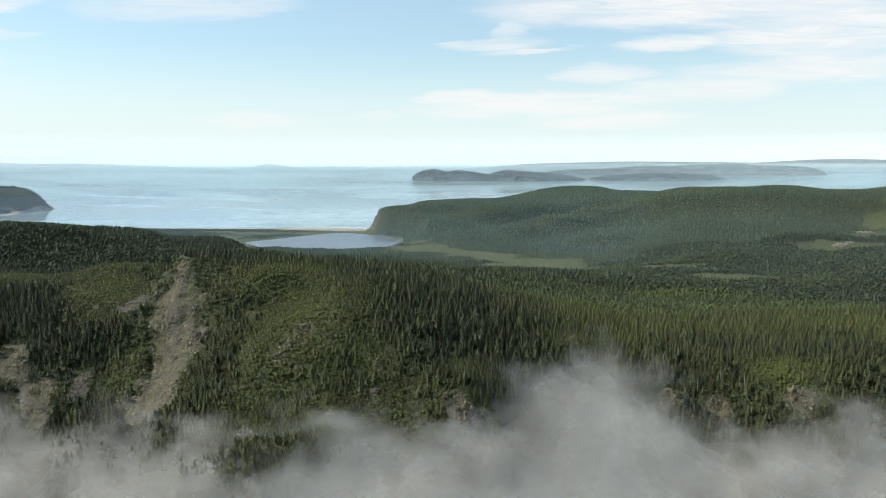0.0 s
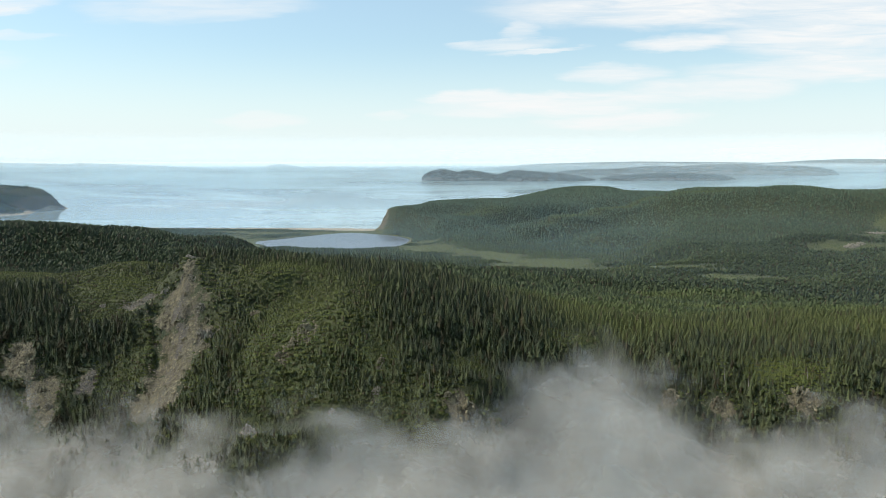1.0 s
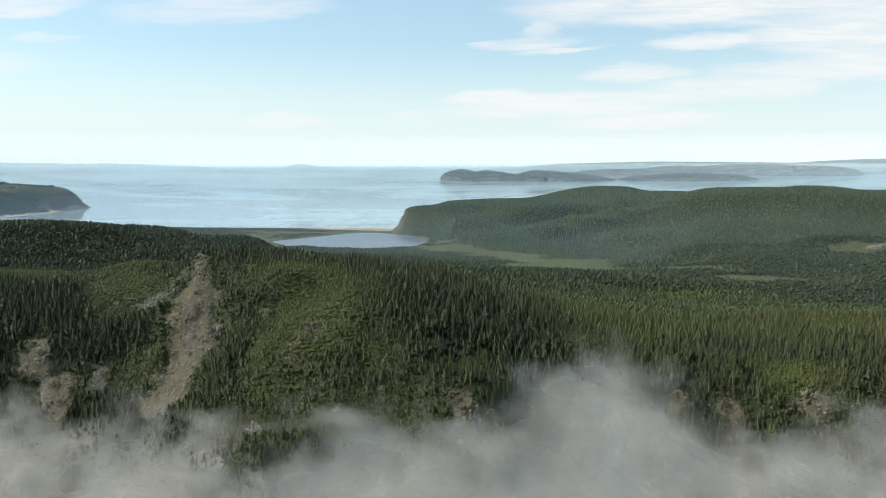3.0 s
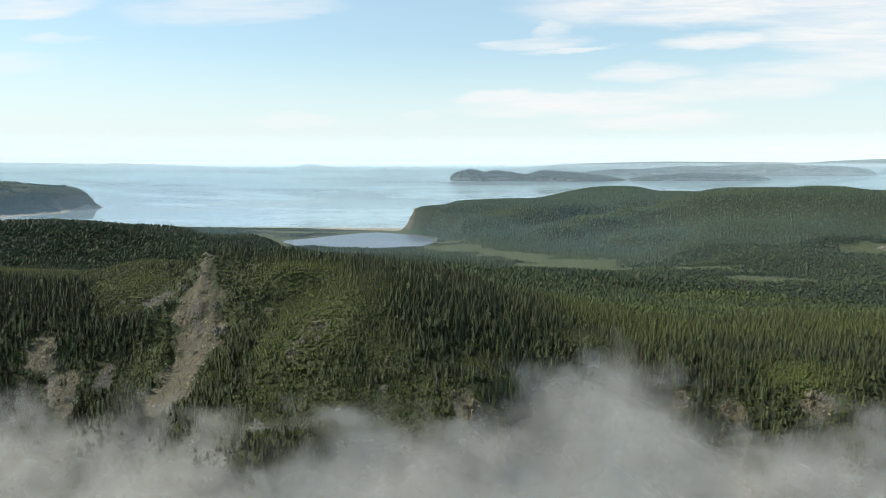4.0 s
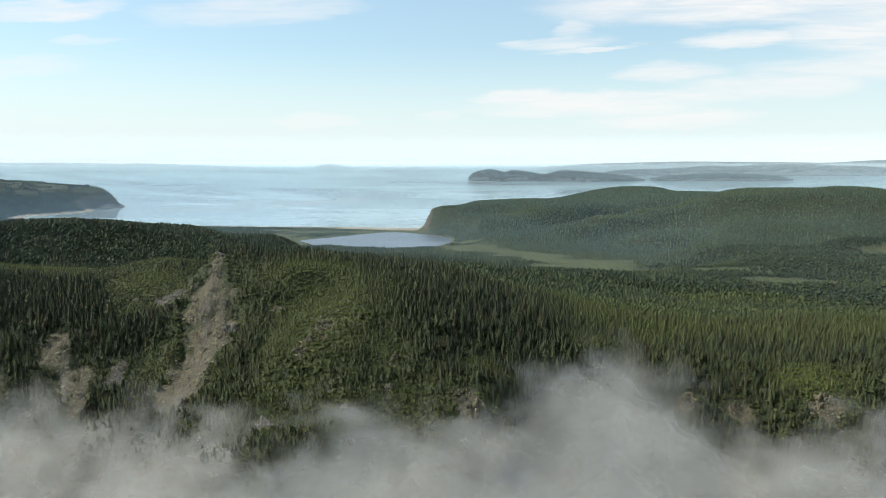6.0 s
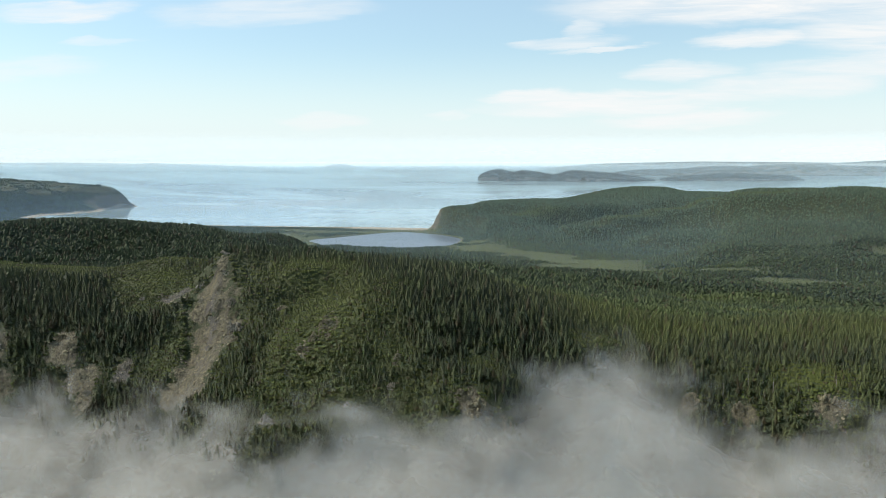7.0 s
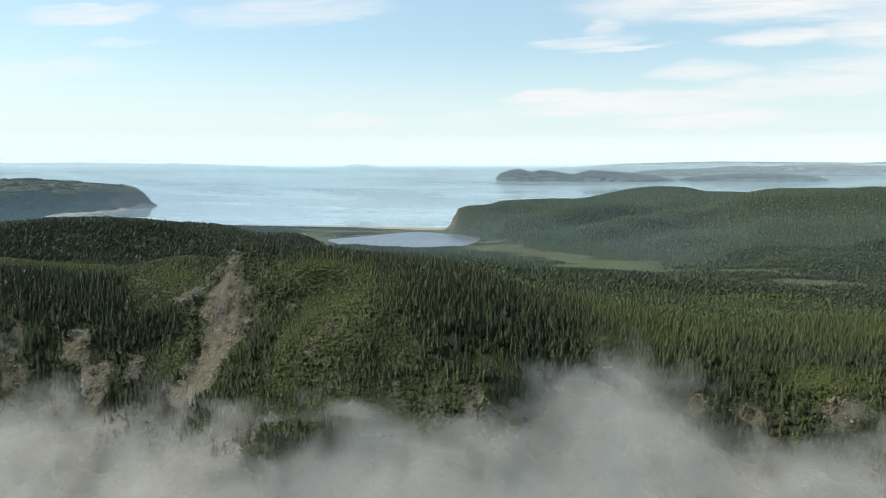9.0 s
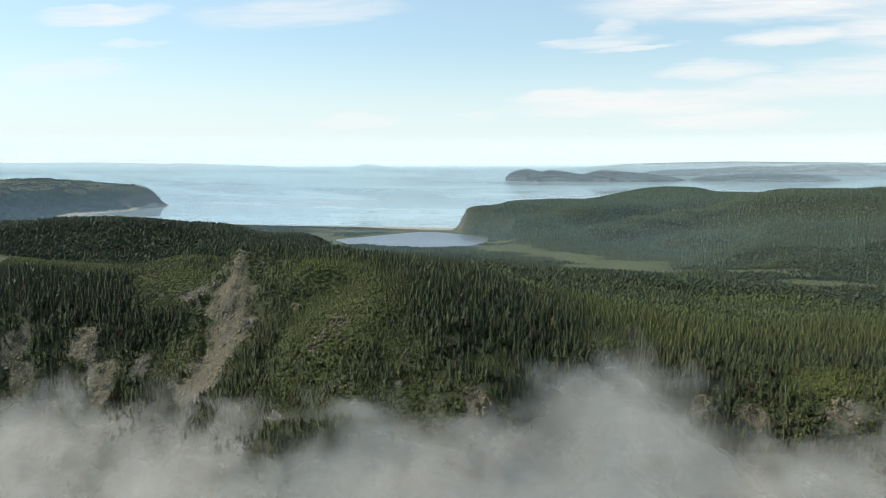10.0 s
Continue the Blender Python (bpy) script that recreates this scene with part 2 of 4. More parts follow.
def land(x, y):
    """The height of the ground at (x, y); below 0 under the sea."""
    x, y = np.asarray(x, float), np.asarray(y, float)
    z = knot_height(x, y)
    z = z + ripple(x, y, 180, 1, 4) * (2.0 + 5.0 * rise(z, 20, 90) * (1 - 0.8 * rise(y, 1500, 1750)))
    z = np.maximum(z, 4.9 + 0.5 * ripple(x, y, 30, 4))
    z = z + 4.5 * np.exp(-((x + 335) / 115) ** 2 - ((y - 503) / 30) ** 2)
    z = z + ripple(x + 0.25 * y, y * 0.22, 46, 6, 2) * 5.0 * rise(y, 475, 430) * rise(x, -140, -115) * rise(x, 120, 90)
    near = rise(y, 760, 560)
    z = z + near * ripple(x, y, 28, 2, 3) * 1.6
    # the scarp below its brow, with ribs and ledges
    e = brow(x) + ripple(x, y * 0.3, 34, 3, 3) * 9 * rise(np.abs(x), 0, 30)
    fall = 10 * np.log1p(np.exp(np.clip((e - y) / 10, -30, 30)))
    steep = rise(fall, 4, 30)
    z = z - (1.15 - 0.6 * np.exp(-((x + 178) / 30) ** 2)) * fall + steep * (ripple(x, y, 22, 8, 4) * 5 + ripple(x * 0.4, z, 9, 9, 2) * 2.0)
    # runnels down the gully
    gully = np.exp(-((x + 172) / 26) ** 2 - ((y - 425) / 46) ** 2)
    line = -160 - (y - 390) * 0.15 + ripple(y, y, 18, 17, 2) * 4
    z = z - 3.5 * np.exp(-((x - line) / 5.0) ** 2) * rise(y, 375, 395) * rise(y, 462, 430)
    z = z + gully * (ripple(x + 0.35 * y, y * 0.14, 14, 15, 3) * 9.0 + (0.4 - np.abs(ripple(x + 0.4 * y, y * 0.3, 10, 16, 3))) * 7.0 + ripple(x, y, 7, 18, 2) * 1.8)
    # the steep end of the eastern hills above the beach
    end = rise(x + ripple(x, y, 40, 19, 3) * 14 - 0.1 * (y - 2300), -246, -212)
    z = np.where((y > 2120) & (x < 0), 4.9 + (z - 4.9) * (end + (1 - end) * rise(y, 2240, 2120)), z)
    # shore of the mainland
    inland = np.interp(x, SHORE_X, SHORE_Y) + ripple(x, y, 160, 11, 3) * 12 - y
    z = np.where(inland > 0, np.minimum(z, 1.5 + inland * 0.03 + np.maximum(z - 6, 0) * rise(inland, 10, 70)), np.maximum(inland * 0.08, -5))
    # the headland across the bay: its shore, its crest, and a cliff at the tip
    back = np.interp(y, HEAD_Y, HEAD_SHORE) - x + ripple(x, y, 70, 21, 3) * 14
    crest = np.interp(y, HEAD_Y, HEAD_CREST) + ripple(x, y, 240, 14, 3) * 12 * rise(back, 80, 400)
    cliff = rise(y, 3080, 3230)
    form = cliff * (0.5 * rise(back, -6, 70) + 0.3 * rise(back, 30, 190) + 0.2 * rise(back, 120, 620)) + (1 - cliff) * rise(back, 22, 330)
    rib = ripple(x * 0.4, y, 55, 13, 3) * 9 * rise(back, 5, 60) * rise(back, 260, 120)
    head = np.where(back > 0, 0.6 + 0.05 * np.minimum(back, 60) + crest * form + rib, back * 0.06)
    z = np.where((x < -1500) & (y > 2380), np.maximum(z, np.maximum(head, -6)), z)
    # the lake's bed
    w = lake_inside(x, y)
    z = np.minimum(z, LAKE_LEVEL + 0.6 - w * 0.05 + 0.008 * np.maximum(-w - 12, 0) ** 2)
    z = np.where(w > 0, np.minimum(z, LAKE_LEVEL - 0.2 - w * 0.02), z)
    # a thin spit between the lake and the marsh
    ax, ay = x + 560, y - 1985
    on = np.clip((ax * 122 + ay * 152) / (122 ** 2 + 152 ** 2), 0, 1)
    off = np.hypot(ax - on * 122, ay - on * 152) + ripple(x, y, 30, 29, 2) * 4
    return np.where(off < 15, np.maximum(z, LAKE_LEVEL + 1.6 - off * 0.16), z)


NEAR_R, FAR_R, FAR_D = 2700.0, 4750.0, 28500.0


def drawn_in(x, y, z):
    """Draws all that lies past 2.7 km in towards the eye's place, along the line of sight, so that the horizon lies within 4.8 km."""
    x, y, z = (np.asarray(a, float) for a in (x, y, z))
    dx, dy = x - 20.0, y
    true = np.maximum(np.hypot(dx, dy), 1.0)
    s = (1 / NEAR_R - 1 / np.maximum(true, NEAR_R)) / (1 / NEAR_R - 1 / FAR_D)
    k = np.where(true > NEAR_R, (NEAR_R + s * (FAR_R - NEAR_R)) / true, 1.0)
    return 20.0 + dx * k, dy * k, EYE + (z - EYE) * k


# ---- materials ----
def material(name):
    mat = bpy.data.materials.new(name)
    mat.use_nodes = True
    mat.node_tree.nodes.clear()
    n = Nodes(mat.node_tree)
    out = n.add("ShaderNodeOutputMaterial")
    return mat, n, out


def surface(n, out, **values):
    b = n.add("ShaderNodeBsdfPrincipled")
    for key, v in values.items():
        n.put(b.inputs[key.replace("_", " ")], v)
    n.tree.links.new(b.outputs[0], out.inputs[0])
    return b


def ground_material():
    mat, n, out = material("forest_ground")
    p = n.place()
    big, mid, fine = n.noise(p, 0.012, 5), n.noise(p, 0.08, 5), n.noise(p, 0.9, 5, 0.65)
    moss = n.mix(n.span(mid, 0.35, 0.65), (0.022, 0.032, 0.012), (0.042, 0.054, 0.017))
    moss = n.mix(n.span(fine, 0.45, 0.8), moss, (0.065, 0.062, 0.028))
    meadow = n.mix(n.span(mid, 0.3, 0.7), (0.048, 0.066, 0.014), (0.084, 0.088, 0.021))
    meadow = n.mix(n.span(fine, 0.35, 0.7, 0.0, 0.6), meadow, (0.040, 0.056, 0.014))
    col = n.mix(n.attribute("meadow"), moss, meadow)
    stone = n.noise(n.scaled(p, 1.0, 1.0, 0.5), 0.45, 8, 0.7)
    rock = n.mix(n.span(stone, 0.37, 0.63), (0.026, 0.023, 0.014), (0.262, 0.228, 0.122))
    rock = n.mix(n.span(n.noise(p, 0.05, 4), 0.45, 0.7, 0.0, 0.6), rock, (0.198, 0.170, 0.080))
    stripe = n.noise(n.scaled(p, 1.0, 0.14, 0.14), 0.22, 5, 0.6)
    rock = n.mix(n.span(stripe, 0.54, 0.66, 0.0, 0.55), rock, n.mix(n.noise(p, 0.8, 6, 0.7), (0.045, 0.041, 0.034), (0.17, 0.158, 0.135)))
    rock = n.mix(n.span(n.noise(p, 0.16, 4, 0.6), 0.56, 0.66, 0.0, 0.7), rock, (0.055, 0.06, 0.022))
    grain = n.add("ShaderNodeTexVoronoi", Scale=0.9, Vector=p).outputs["Distance"]
    rock = n.mix(n.span(grain, 0.1, 0.6, 0.0, 0.5), rock, (0.10, 0.088, 0.07))
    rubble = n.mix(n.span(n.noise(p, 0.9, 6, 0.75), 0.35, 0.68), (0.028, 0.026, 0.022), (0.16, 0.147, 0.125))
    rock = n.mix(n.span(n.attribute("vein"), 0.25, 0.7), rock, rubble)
    rock = n.mix(n.span(n.noise(p, 1.7, 6, 0.75), 0.4, 0.7, 0.0, 0.55), rock, (0.035, 0.032, 0.026))
    mask = n.math("ADD", n.attribute("rock"), n.math("MULTIPLY", n.math("SUBTRACT", n.noise(p, 0.2, 5, 0.65), 0.5), 1.1))
    col = n.mix(n.span(mask, 0.42, 0.58), col, rock)
    sand = n.mix(n.span(mid, 0.3, 0.7), (0.21, 0.18, 0.125), (0.37, 0.325, 0.255))
    col = n.mix(n.span(n.attribute("sand"), 0.4, 0.6), col, sand)
    h = n.math("ADD", n.math("MULTIPLY", fine, 0.7), n.math("MULTIPLY", stone, 1.2))
    surface(n, out, Base_Color=col, Roughness=0.95, Normal=n.bump(h, 1.0, 2.6))
    return mat


def foliage_material(name, dark, light, warm, single=False, hazed=()):
    mat, n, out = material(name)
    p = n.place()
    tint = n.add("ShaderNodeObjectInfo").outputs["Random"] if single else n.attribute("tint")
    stand = 0.0 if single else n.attribute("stand")
    col = n.mix(tint, dark, light)
    # distance haze painted into the foliage: bluer, paler colours further off
    if hazed:
        col = n.mix(n.attribute("haze_tint"), col, n.mix(tint, hazed[0], hazed[1]))
    col = n.mix(n.span(stand, 0.0, 1.0, 0.0, 0.85), col, warm)
    # some have browned needles
    col = n.mix(n.math("MULTIPLY", n.math("COMPARE", tint, 0.33, 0.035), 0.65), col, (0.062, 0.044, 0.026))
    col = n.mix(n.span(n.noise(p, 1.6, 3), 0.35, 0.7, 0.0, 0.45), col, n.mix(0.5, col, (0.01, 0.02, 0.008)))
    b = n.add("ShaderNodeBsdfPrincipled")
    n.put(b.inputs["Base Color"], col)
    n.put(b.inputs["Roughness"], 0.75)
    n.put(b.inputs["Specular IOR Level"], 0.25)
    thin = n.add("ShaderNodeBsdfTranslucent", Color=n.mix(0.3, col, (0.14, 0.14, 0.03)))
    both = n.add("ShaderNodeMixShader", Fac=0.28)
    n.tree.links.new(b.outputs[0], both.inputs[1])
    n.tree.links.new(thin.outputs[0], both.inputs[2])
    n.tree.links.new(both.outputs[0], out.inputs[0])
    return mat


def rock_material(name, dark, light):
    mat, n, out = material(name)
    p = n.place()
    a = n.noise(n.scaled(p, 1.0, 1.0, 0.45), 0.35, 8, 0.7)
    b = n.noise(p, 2.2, 6, 0.7)
    col = n.mix(n.span(a, 0.3, 0.7), dark, light)
    col = n.mix(n.span(b, 0.45, 0.8, 0.0, 0.6), col, (0.07, 0.065, 0.055))
    col = n.mix(n.span(n.noise(p, 0.6, 4), 0.58, 0.72, 0.0, 0.6), col, (0.07, 0.085, 0.03))
    col = n.mix(n.span(n.attribute("tint"), 0.45, 0.95, 0.0, 0.75), col, tuple(1.2 * c for c in light))
    surface(n, out, Base_Color=col, Roughness=0.9, Normal=n.bump(n.math("ADD", a, n.math("MULTIPLY", b, 0.4)), 1.0, 0.8))
    return mat


def bark_material(name, dark, light):
    mat, n, out = material(name)
    p = n.place()
    col = n.mix(n.noise(n.scaled(p, 6, 6, 1.2), 1.0, 5), dark, light)
    surface(n, out, Base_Color=col, Roughness=0.9)
    return mat


def water_material(name, deep, wave, rough, streaks, chop=0.02):
    mat, n, out = material(name)
    p = n.place()
    lanes = n.noise(n.scaled(p, 0.0008, 0.0024, 0.0), 1.0, 4, 0.55, 0.8)
    calm = n.span(lanes, 0.42, 0.58)
    r = n.span(calm, 0.0, 1.0, rough, rough + streaks)
    ripples = n.noise(n.scaled(p, 0.02, 0.05, 0.02), wave, 4, 0.6)
    col = n.mix(calm, tuple(c * 0.85 for c in deep), tuple(c * 1.4 for c in deep))
    surface(n, out, Base_Color=col, Roughness=r, IOR=1.33, Normal=n.bump(ripples, chop, 1.0))
    return mat


def far_land_material():
    mat, n, out = material("far_hazed_land")
    p = n.place()
    nz = n.add("ShaderNodeSeparateXYZ", Vector=n.tree.nodes.new("ShaderNodeNewGeometry").outputs["Normal"]).outputs[2]
    # blue-grey tones put the haze of distance into woods and cliffs
    hazed_woods = n.mix(n.span(n.noise(p, 0.02, 6, 0.65), 0.35, 0.65), (0.016, 0.032, 0.044), (0.032, 0.054, 0.064))
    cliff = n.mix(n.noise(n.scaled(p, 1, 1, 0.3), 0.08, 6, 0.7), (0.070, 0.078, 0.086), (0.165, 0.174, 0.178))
    mask = n.math("ADD", n.span(nz, 0.12, 0.35, 1.0, 0.0), n.math("MULTIPLY", n.math("SUBTRACT", n.noise(p, 0.03, 4), 0.5), 0.35))
    surface(n, out, Base_Color=n.mix(n.span(mask, 0.35, 0.65), hazed_woods, cliff), Roughness=0.95, Normal=n.bump(n.noise(p, 0.12, 4), 0.8, 4.0))
    return mat


def mist_material(name, colour, scale, lo, hi, most, wild=1.5):
    """Lit droplets: the mesh's own thickness, broken up by drifting billows, sets how much of it there is."""
    mat, n, out = material(name)
    p = n.place()
    billow = n.noise(n.scaled(p, 1.0, 1.0, 1.25), scale, 6, 0.56, 0.35)
    amount = n.math("ADD", n.attribute("thick"), n.math("MULTIPLY", n.math("SUBTRACT", billow, 0.5), wild))
    alpha = n.math("MULTIPLY", n.span(amount, lo, hi, 0.0, 1.0, True), most)
    alpha = n.math("MULTIPLY", alpha, n.span(n.attribute("thick"), 0.0, 0.3, 0.0, 1.0, True))
    lit = n.add("ShaderNodeBsdfDiffuse", Color=(*colour, 1.0))
    thin = n.add("ShaderNodeBsdfTranslucent", Color=(*colour, 1.0))
    drops = n.add("ShaderNodeMixShader", Fac=0.45)
    n.tree.links.new(lit.outputs[0], drops.inputs[1])
    n.tree.links.new(thin.outputs[0], drops.inputs[2])
    clear = n.add("ShaderNodeBsdfTransparent")
    both = n.add("ShaderNodeMixShader", Fac=alpha)
    n.tree.links.new(clear.outputs[0], both.inputs[1])
    n.tree.links.new(drops.outputs[0], both.inputs[2])
    n.tree.links.new(both.outputs[0], out.inputs[0])
    return mat


GROUND = ground_material()
SPRUCE = foliage_material("spruce_needles", (0.028, 0.037, 0.021), (0.089, 0.103, 0.042), (0.102, 0.119, 0.033))
SPRUCE_SINGLE = foliage_material("single_spruce_needles", (0.028, 0.037, 0.021), (0.089, 0.103, 0.042), (0.102, 0.119, 0.033), True)
HAZED_NEEDLES = foliage_material("hazed_needles", (0.027, 0.040, 0.023), (0.082, 0.108, 0.046), (0.095, 0.118, 0.036), False, ((0.040, 0.070, 0.050), (0.116, 0.163, 0.106)))
SHRUB = foliage_material("dwarf_pine_leaves", (0.032, 0.041, 0.012), (0.085, 0.100, 0.022), (0.095, 0.113, 0.024))
BARK = bark_material("bark", (0.06, 0.045, 0.034), (0.17, 0.14, 0.115))
DEAD_WOOD = bark_material("dead_wood", (0.09, 0.085, 0.075), (0.23, 0.215, 0.195))
TAN_ROCK = rock_material("tan_rock", (0.045, 0.040, 0.026), (0.24, 0.208, 0.125))
GREY_ROCK = rock_material("grey_rock", (0.08, 0.072, 0.056), (0.30, 0.27, 0.21))
SEA = water_material("sea_water", (0.200, 0.262, 0.278), 1.0, 0.04, 0.16, 0.0)
LAKE = water_material("lake_water", (0.105, 0.122, 0.140), 2.0, 0.30, 0.08)
VEIL = mist_material("haze_bank", (0.86, 0.97, 0.98), 0.0012, -0.25, 1.25, 0.9, 0.15)
FAR_LAND = far_land_material()
FOG = mist_material("fog", (0.475, 0.47, 0.435), 0.034, 0.24, 1.0, 0.46, 1.85)
AIR = mist_material("moist_air", (0.44, 0.62, 0.82), 0.0012, -0.25, 1.25, 0.09, 0.15)
HAZE = mist_material("sea_haze", (0.80, 0.92, 0.97), 0.0009, -0.25, 1.25, 0.28, 0.25)


# ---- mesh helpers ----
def mesh_from(name, verts, faces, mat, smooth=True, **fields):
    me = bpy.data.meshes.new(name)
    verts = np.asarray(verts, np.float32)
    faces = np.asarray(faces, np.int32)
    k = faces.shape[1]
    me.vertices.add(len(verts))
    me.vertices.foreach_set("co", verts.ravel())
    me.loops.add(faces.size)
    me.loops.foreach_set("vertex_index", faces.ravel())
    me.polygons.add(len(faces))
    me.polygons.foreach_set("loop_start", np.arange(0, faces.size, k, dtype=np.int32))
    me.polygons.foreach_set("use_smooth", np.full(len(faces), smooth))
    for key, values in fields.items():
        layer = me.attributes.new(key, "FLOAT", "POINT")
        layer.data.foreach_set("value", np.asarray(values, np.float32))
    me.update(calc_edges=True)
    me.materials.append(mat)
    return me


def part(name, me, parent, label="", kind=""):
    ob = new(name, me)
    ob.parent = parent
    return tagged(ob, label, "", "", kind)


def grid_faces(rows, cols):
    i = np.arange(rows * cols).reshape(rows, cols)
    return np.stack([i[:-1, :-1], i[:-1, 1:], i[1:, 1:], i[1:, :-1]], -1).reshape(-1, 4)


def lines(stops):
    """Grid lines from (place, spacing) stops, the spacing gliding between them."""
    out, at = [stops[0][0]], stops[0][0]
    places, steps = [s[0] for s in stops], [s[1] for s in stops]
    while at < places[-1]:
        at += float(np.interp(at, places, steps))
        out.append(at)
    return np.array(out)


# ---- the ground, the sea and the lake ----
def bell(x, y, cx, cy, rx, ry, turn=0.0):
    c, s = math.cos(radians(turn)), math.sin(radians(turn))
    dx, dy = x - cx, y - cy
    return np.exp(-(((dx * c + dy * s) / rx) ** 2 + ((dy * c - dx * s) / ry) ** 2))


# open bog and meadow: x, y, half width, half length, turn
BOGS = [(40, 1610, 120, 50, -10), (150, 1490, 120, 70, -20), (-80, 1725, 70, 45, 0), (-25, 1675, 80, 60, 0), (95, 1560, 90, 60, -20), (205, 1450, 110, 80, -25), (150, 1370, 90, 80, 0), (285, 1365, 70, 50, -20), (400, 1212, 70, 32, 0), (455, 1105, 92, 40, 0), (-110, 1780, 50, 40, 0), (-140, 1905, 40, 60, 0),
        (-60, 1760, 60, 60, 0), (-650, 1960, 110, 190, 0), (-560, 2205, 220, 32, 0), (-60, 1880, 45, 34, 0), (-330, 2240, 150, 20, 0), (-560, 1780, 140, 60, 0), (775, 1345, 62, 42, 20), (890, 1470, 70, 44, 20), (1010, 1560, 80, 40, 20)]
# bare rock and scree on the near hill and beyond
SCREES = [(-171, 456, 8, 9, 0), (-170, 446, 15, 11, 0), (-169, 434, 22, 12, 0), (-163, 420, 24, 13, 0), (-160, 405, 22, 14, 0), (-161, 388, 20, 14, 0), (-161, 371, 18, 13, 0), (-203, 449, 16, 8, 0),
          (-291, 382, 10, 14, 0), (-280, 371, 10, 10, 0), (-252, 398, 13, 9, 0), (-249, 391, 12, 8, 0), (-230, 379, 11, 10, 0), (-223, 367, 8, 10, 0), (-208, 387, 6, 11, 0),
          (-81, 386, 7, 10, 0), (-92, 372, 4, 5, 0), (12, 341, 14, 8, 0), (127, 382, 10, 6, 0), (154, 378, 8, 7, 0), (199, 375, 14, 7, 0), (-36, 366, 3, 5, 0), (-98, 330, 6, 5, 0), (-30, 336, 4, 4, 0), (-120, 424, 5, 3, 0),
          (785, 1352, 30, 12, 20), (895, 1462, 26, 10, 20), (1000, 1800, 50, 10, 0)]
# low green scrub with few trees
SCRUBS = [(-85, 400, 42, 75, 0), (-105, 450, 40, 24, 0), (-225, 462, 30, 16, 0), (-345, 510, 150, 30, 0), (-280, 500, 56, 24, 0), (-30, 345, 26, 16, 0), (-40, 372, 14, 14, 0), (195, 392, 22, 14, 0), (-60, 340, 60, 20, 0),
          (85, 420, 20, 14, 0), (10, 372, 14, 10, 0), (-189, 400, 11, 26, 0), (-224, 443, 15, 12, 0)]


# dark spruce stands; many stand for slopes in shade, painted as darker tint
DARK_SHADED_STANDS = [(-217, 412, 16, 24, 0), (-268, 428, 62, 26, 0), (-350, 438, 70, 28, 0), (-520, 830, 220, 70, 0), (680, 1020, 280, 190, 0), (560, 760, 200, 70, 0), (-45, 348, 40, 24, 0), (-8, 386, 30, 34, 0), (-125, 385, 12, 50, 10), (45, 405, 55, 45, -20), (-150, 480, 40, 16, 0), (950, 1500, 260, 240, 20), (-300, 780, 150, 70, 0), (-640, 960, 280, 170, 0), (-420, 1180, 180, 90, 0)]
# lighter stands of larch and birch; first four paint the eastern crest's sunlight
STANDS = [(700, 1925, 110, 30, -20), (600, 2000, 90, 26, -35), (465, 1995, 100, 26, 5), (340, 1955, 100, 26, 15), (150, 590, 120, 60, -8), (170, 480, 110, 40, 0), (290, 480, 110, 60, 0), (90, 540, 60, 40, 0), (300, 680, 160, 50, -5), (450, 640, 120, 60, 0), (30, 560, 60, 40, 0), (-330, 512, 150, 24, 0), (-228, 470, 26, 16, 0), (-90, 400, 50, 70, 0), (-110, 455, 45, 25, 0), (150, 1480, 200, 130, 0),
          (330, 1250, 170, 110, 0), (-30, 1700, 150, 100, 0), (560, 1050, 120, 60, 0), (120, 2150, 120, 40, 0), (260, 860, 140, 60, 0), (195, 390, 30, 16, 0)]


CLEARINGS = [(-350, 506, 130, 30, 0), (-280, 500, 52, 24, 0), (-232, 472, 24, 16, 0), (-236, 448, 13, 10, -30)]


def cover(x, y, spots):
    total = np.zeros_like(x)
    for s in spots:
        total = np.maximum(total, bell(x, y, *s))
    return total


def boggy(x, y):
    """How open the bogs and meadows are, with frayed edges."""
    return cover(x + ripple(x, y, 60, 24, 3) * 45, y + ripple(x, y, 70, 27, 3) * 70, BOGS)


def bare(x, y):
    """How bare of plants the rock and scree are, with frayed edges."""
    return cover(x + ripple(x, y, 20, 36, 3) * 5, y + ripple(x, y, 22, 37, 3) * 6, SCREES)


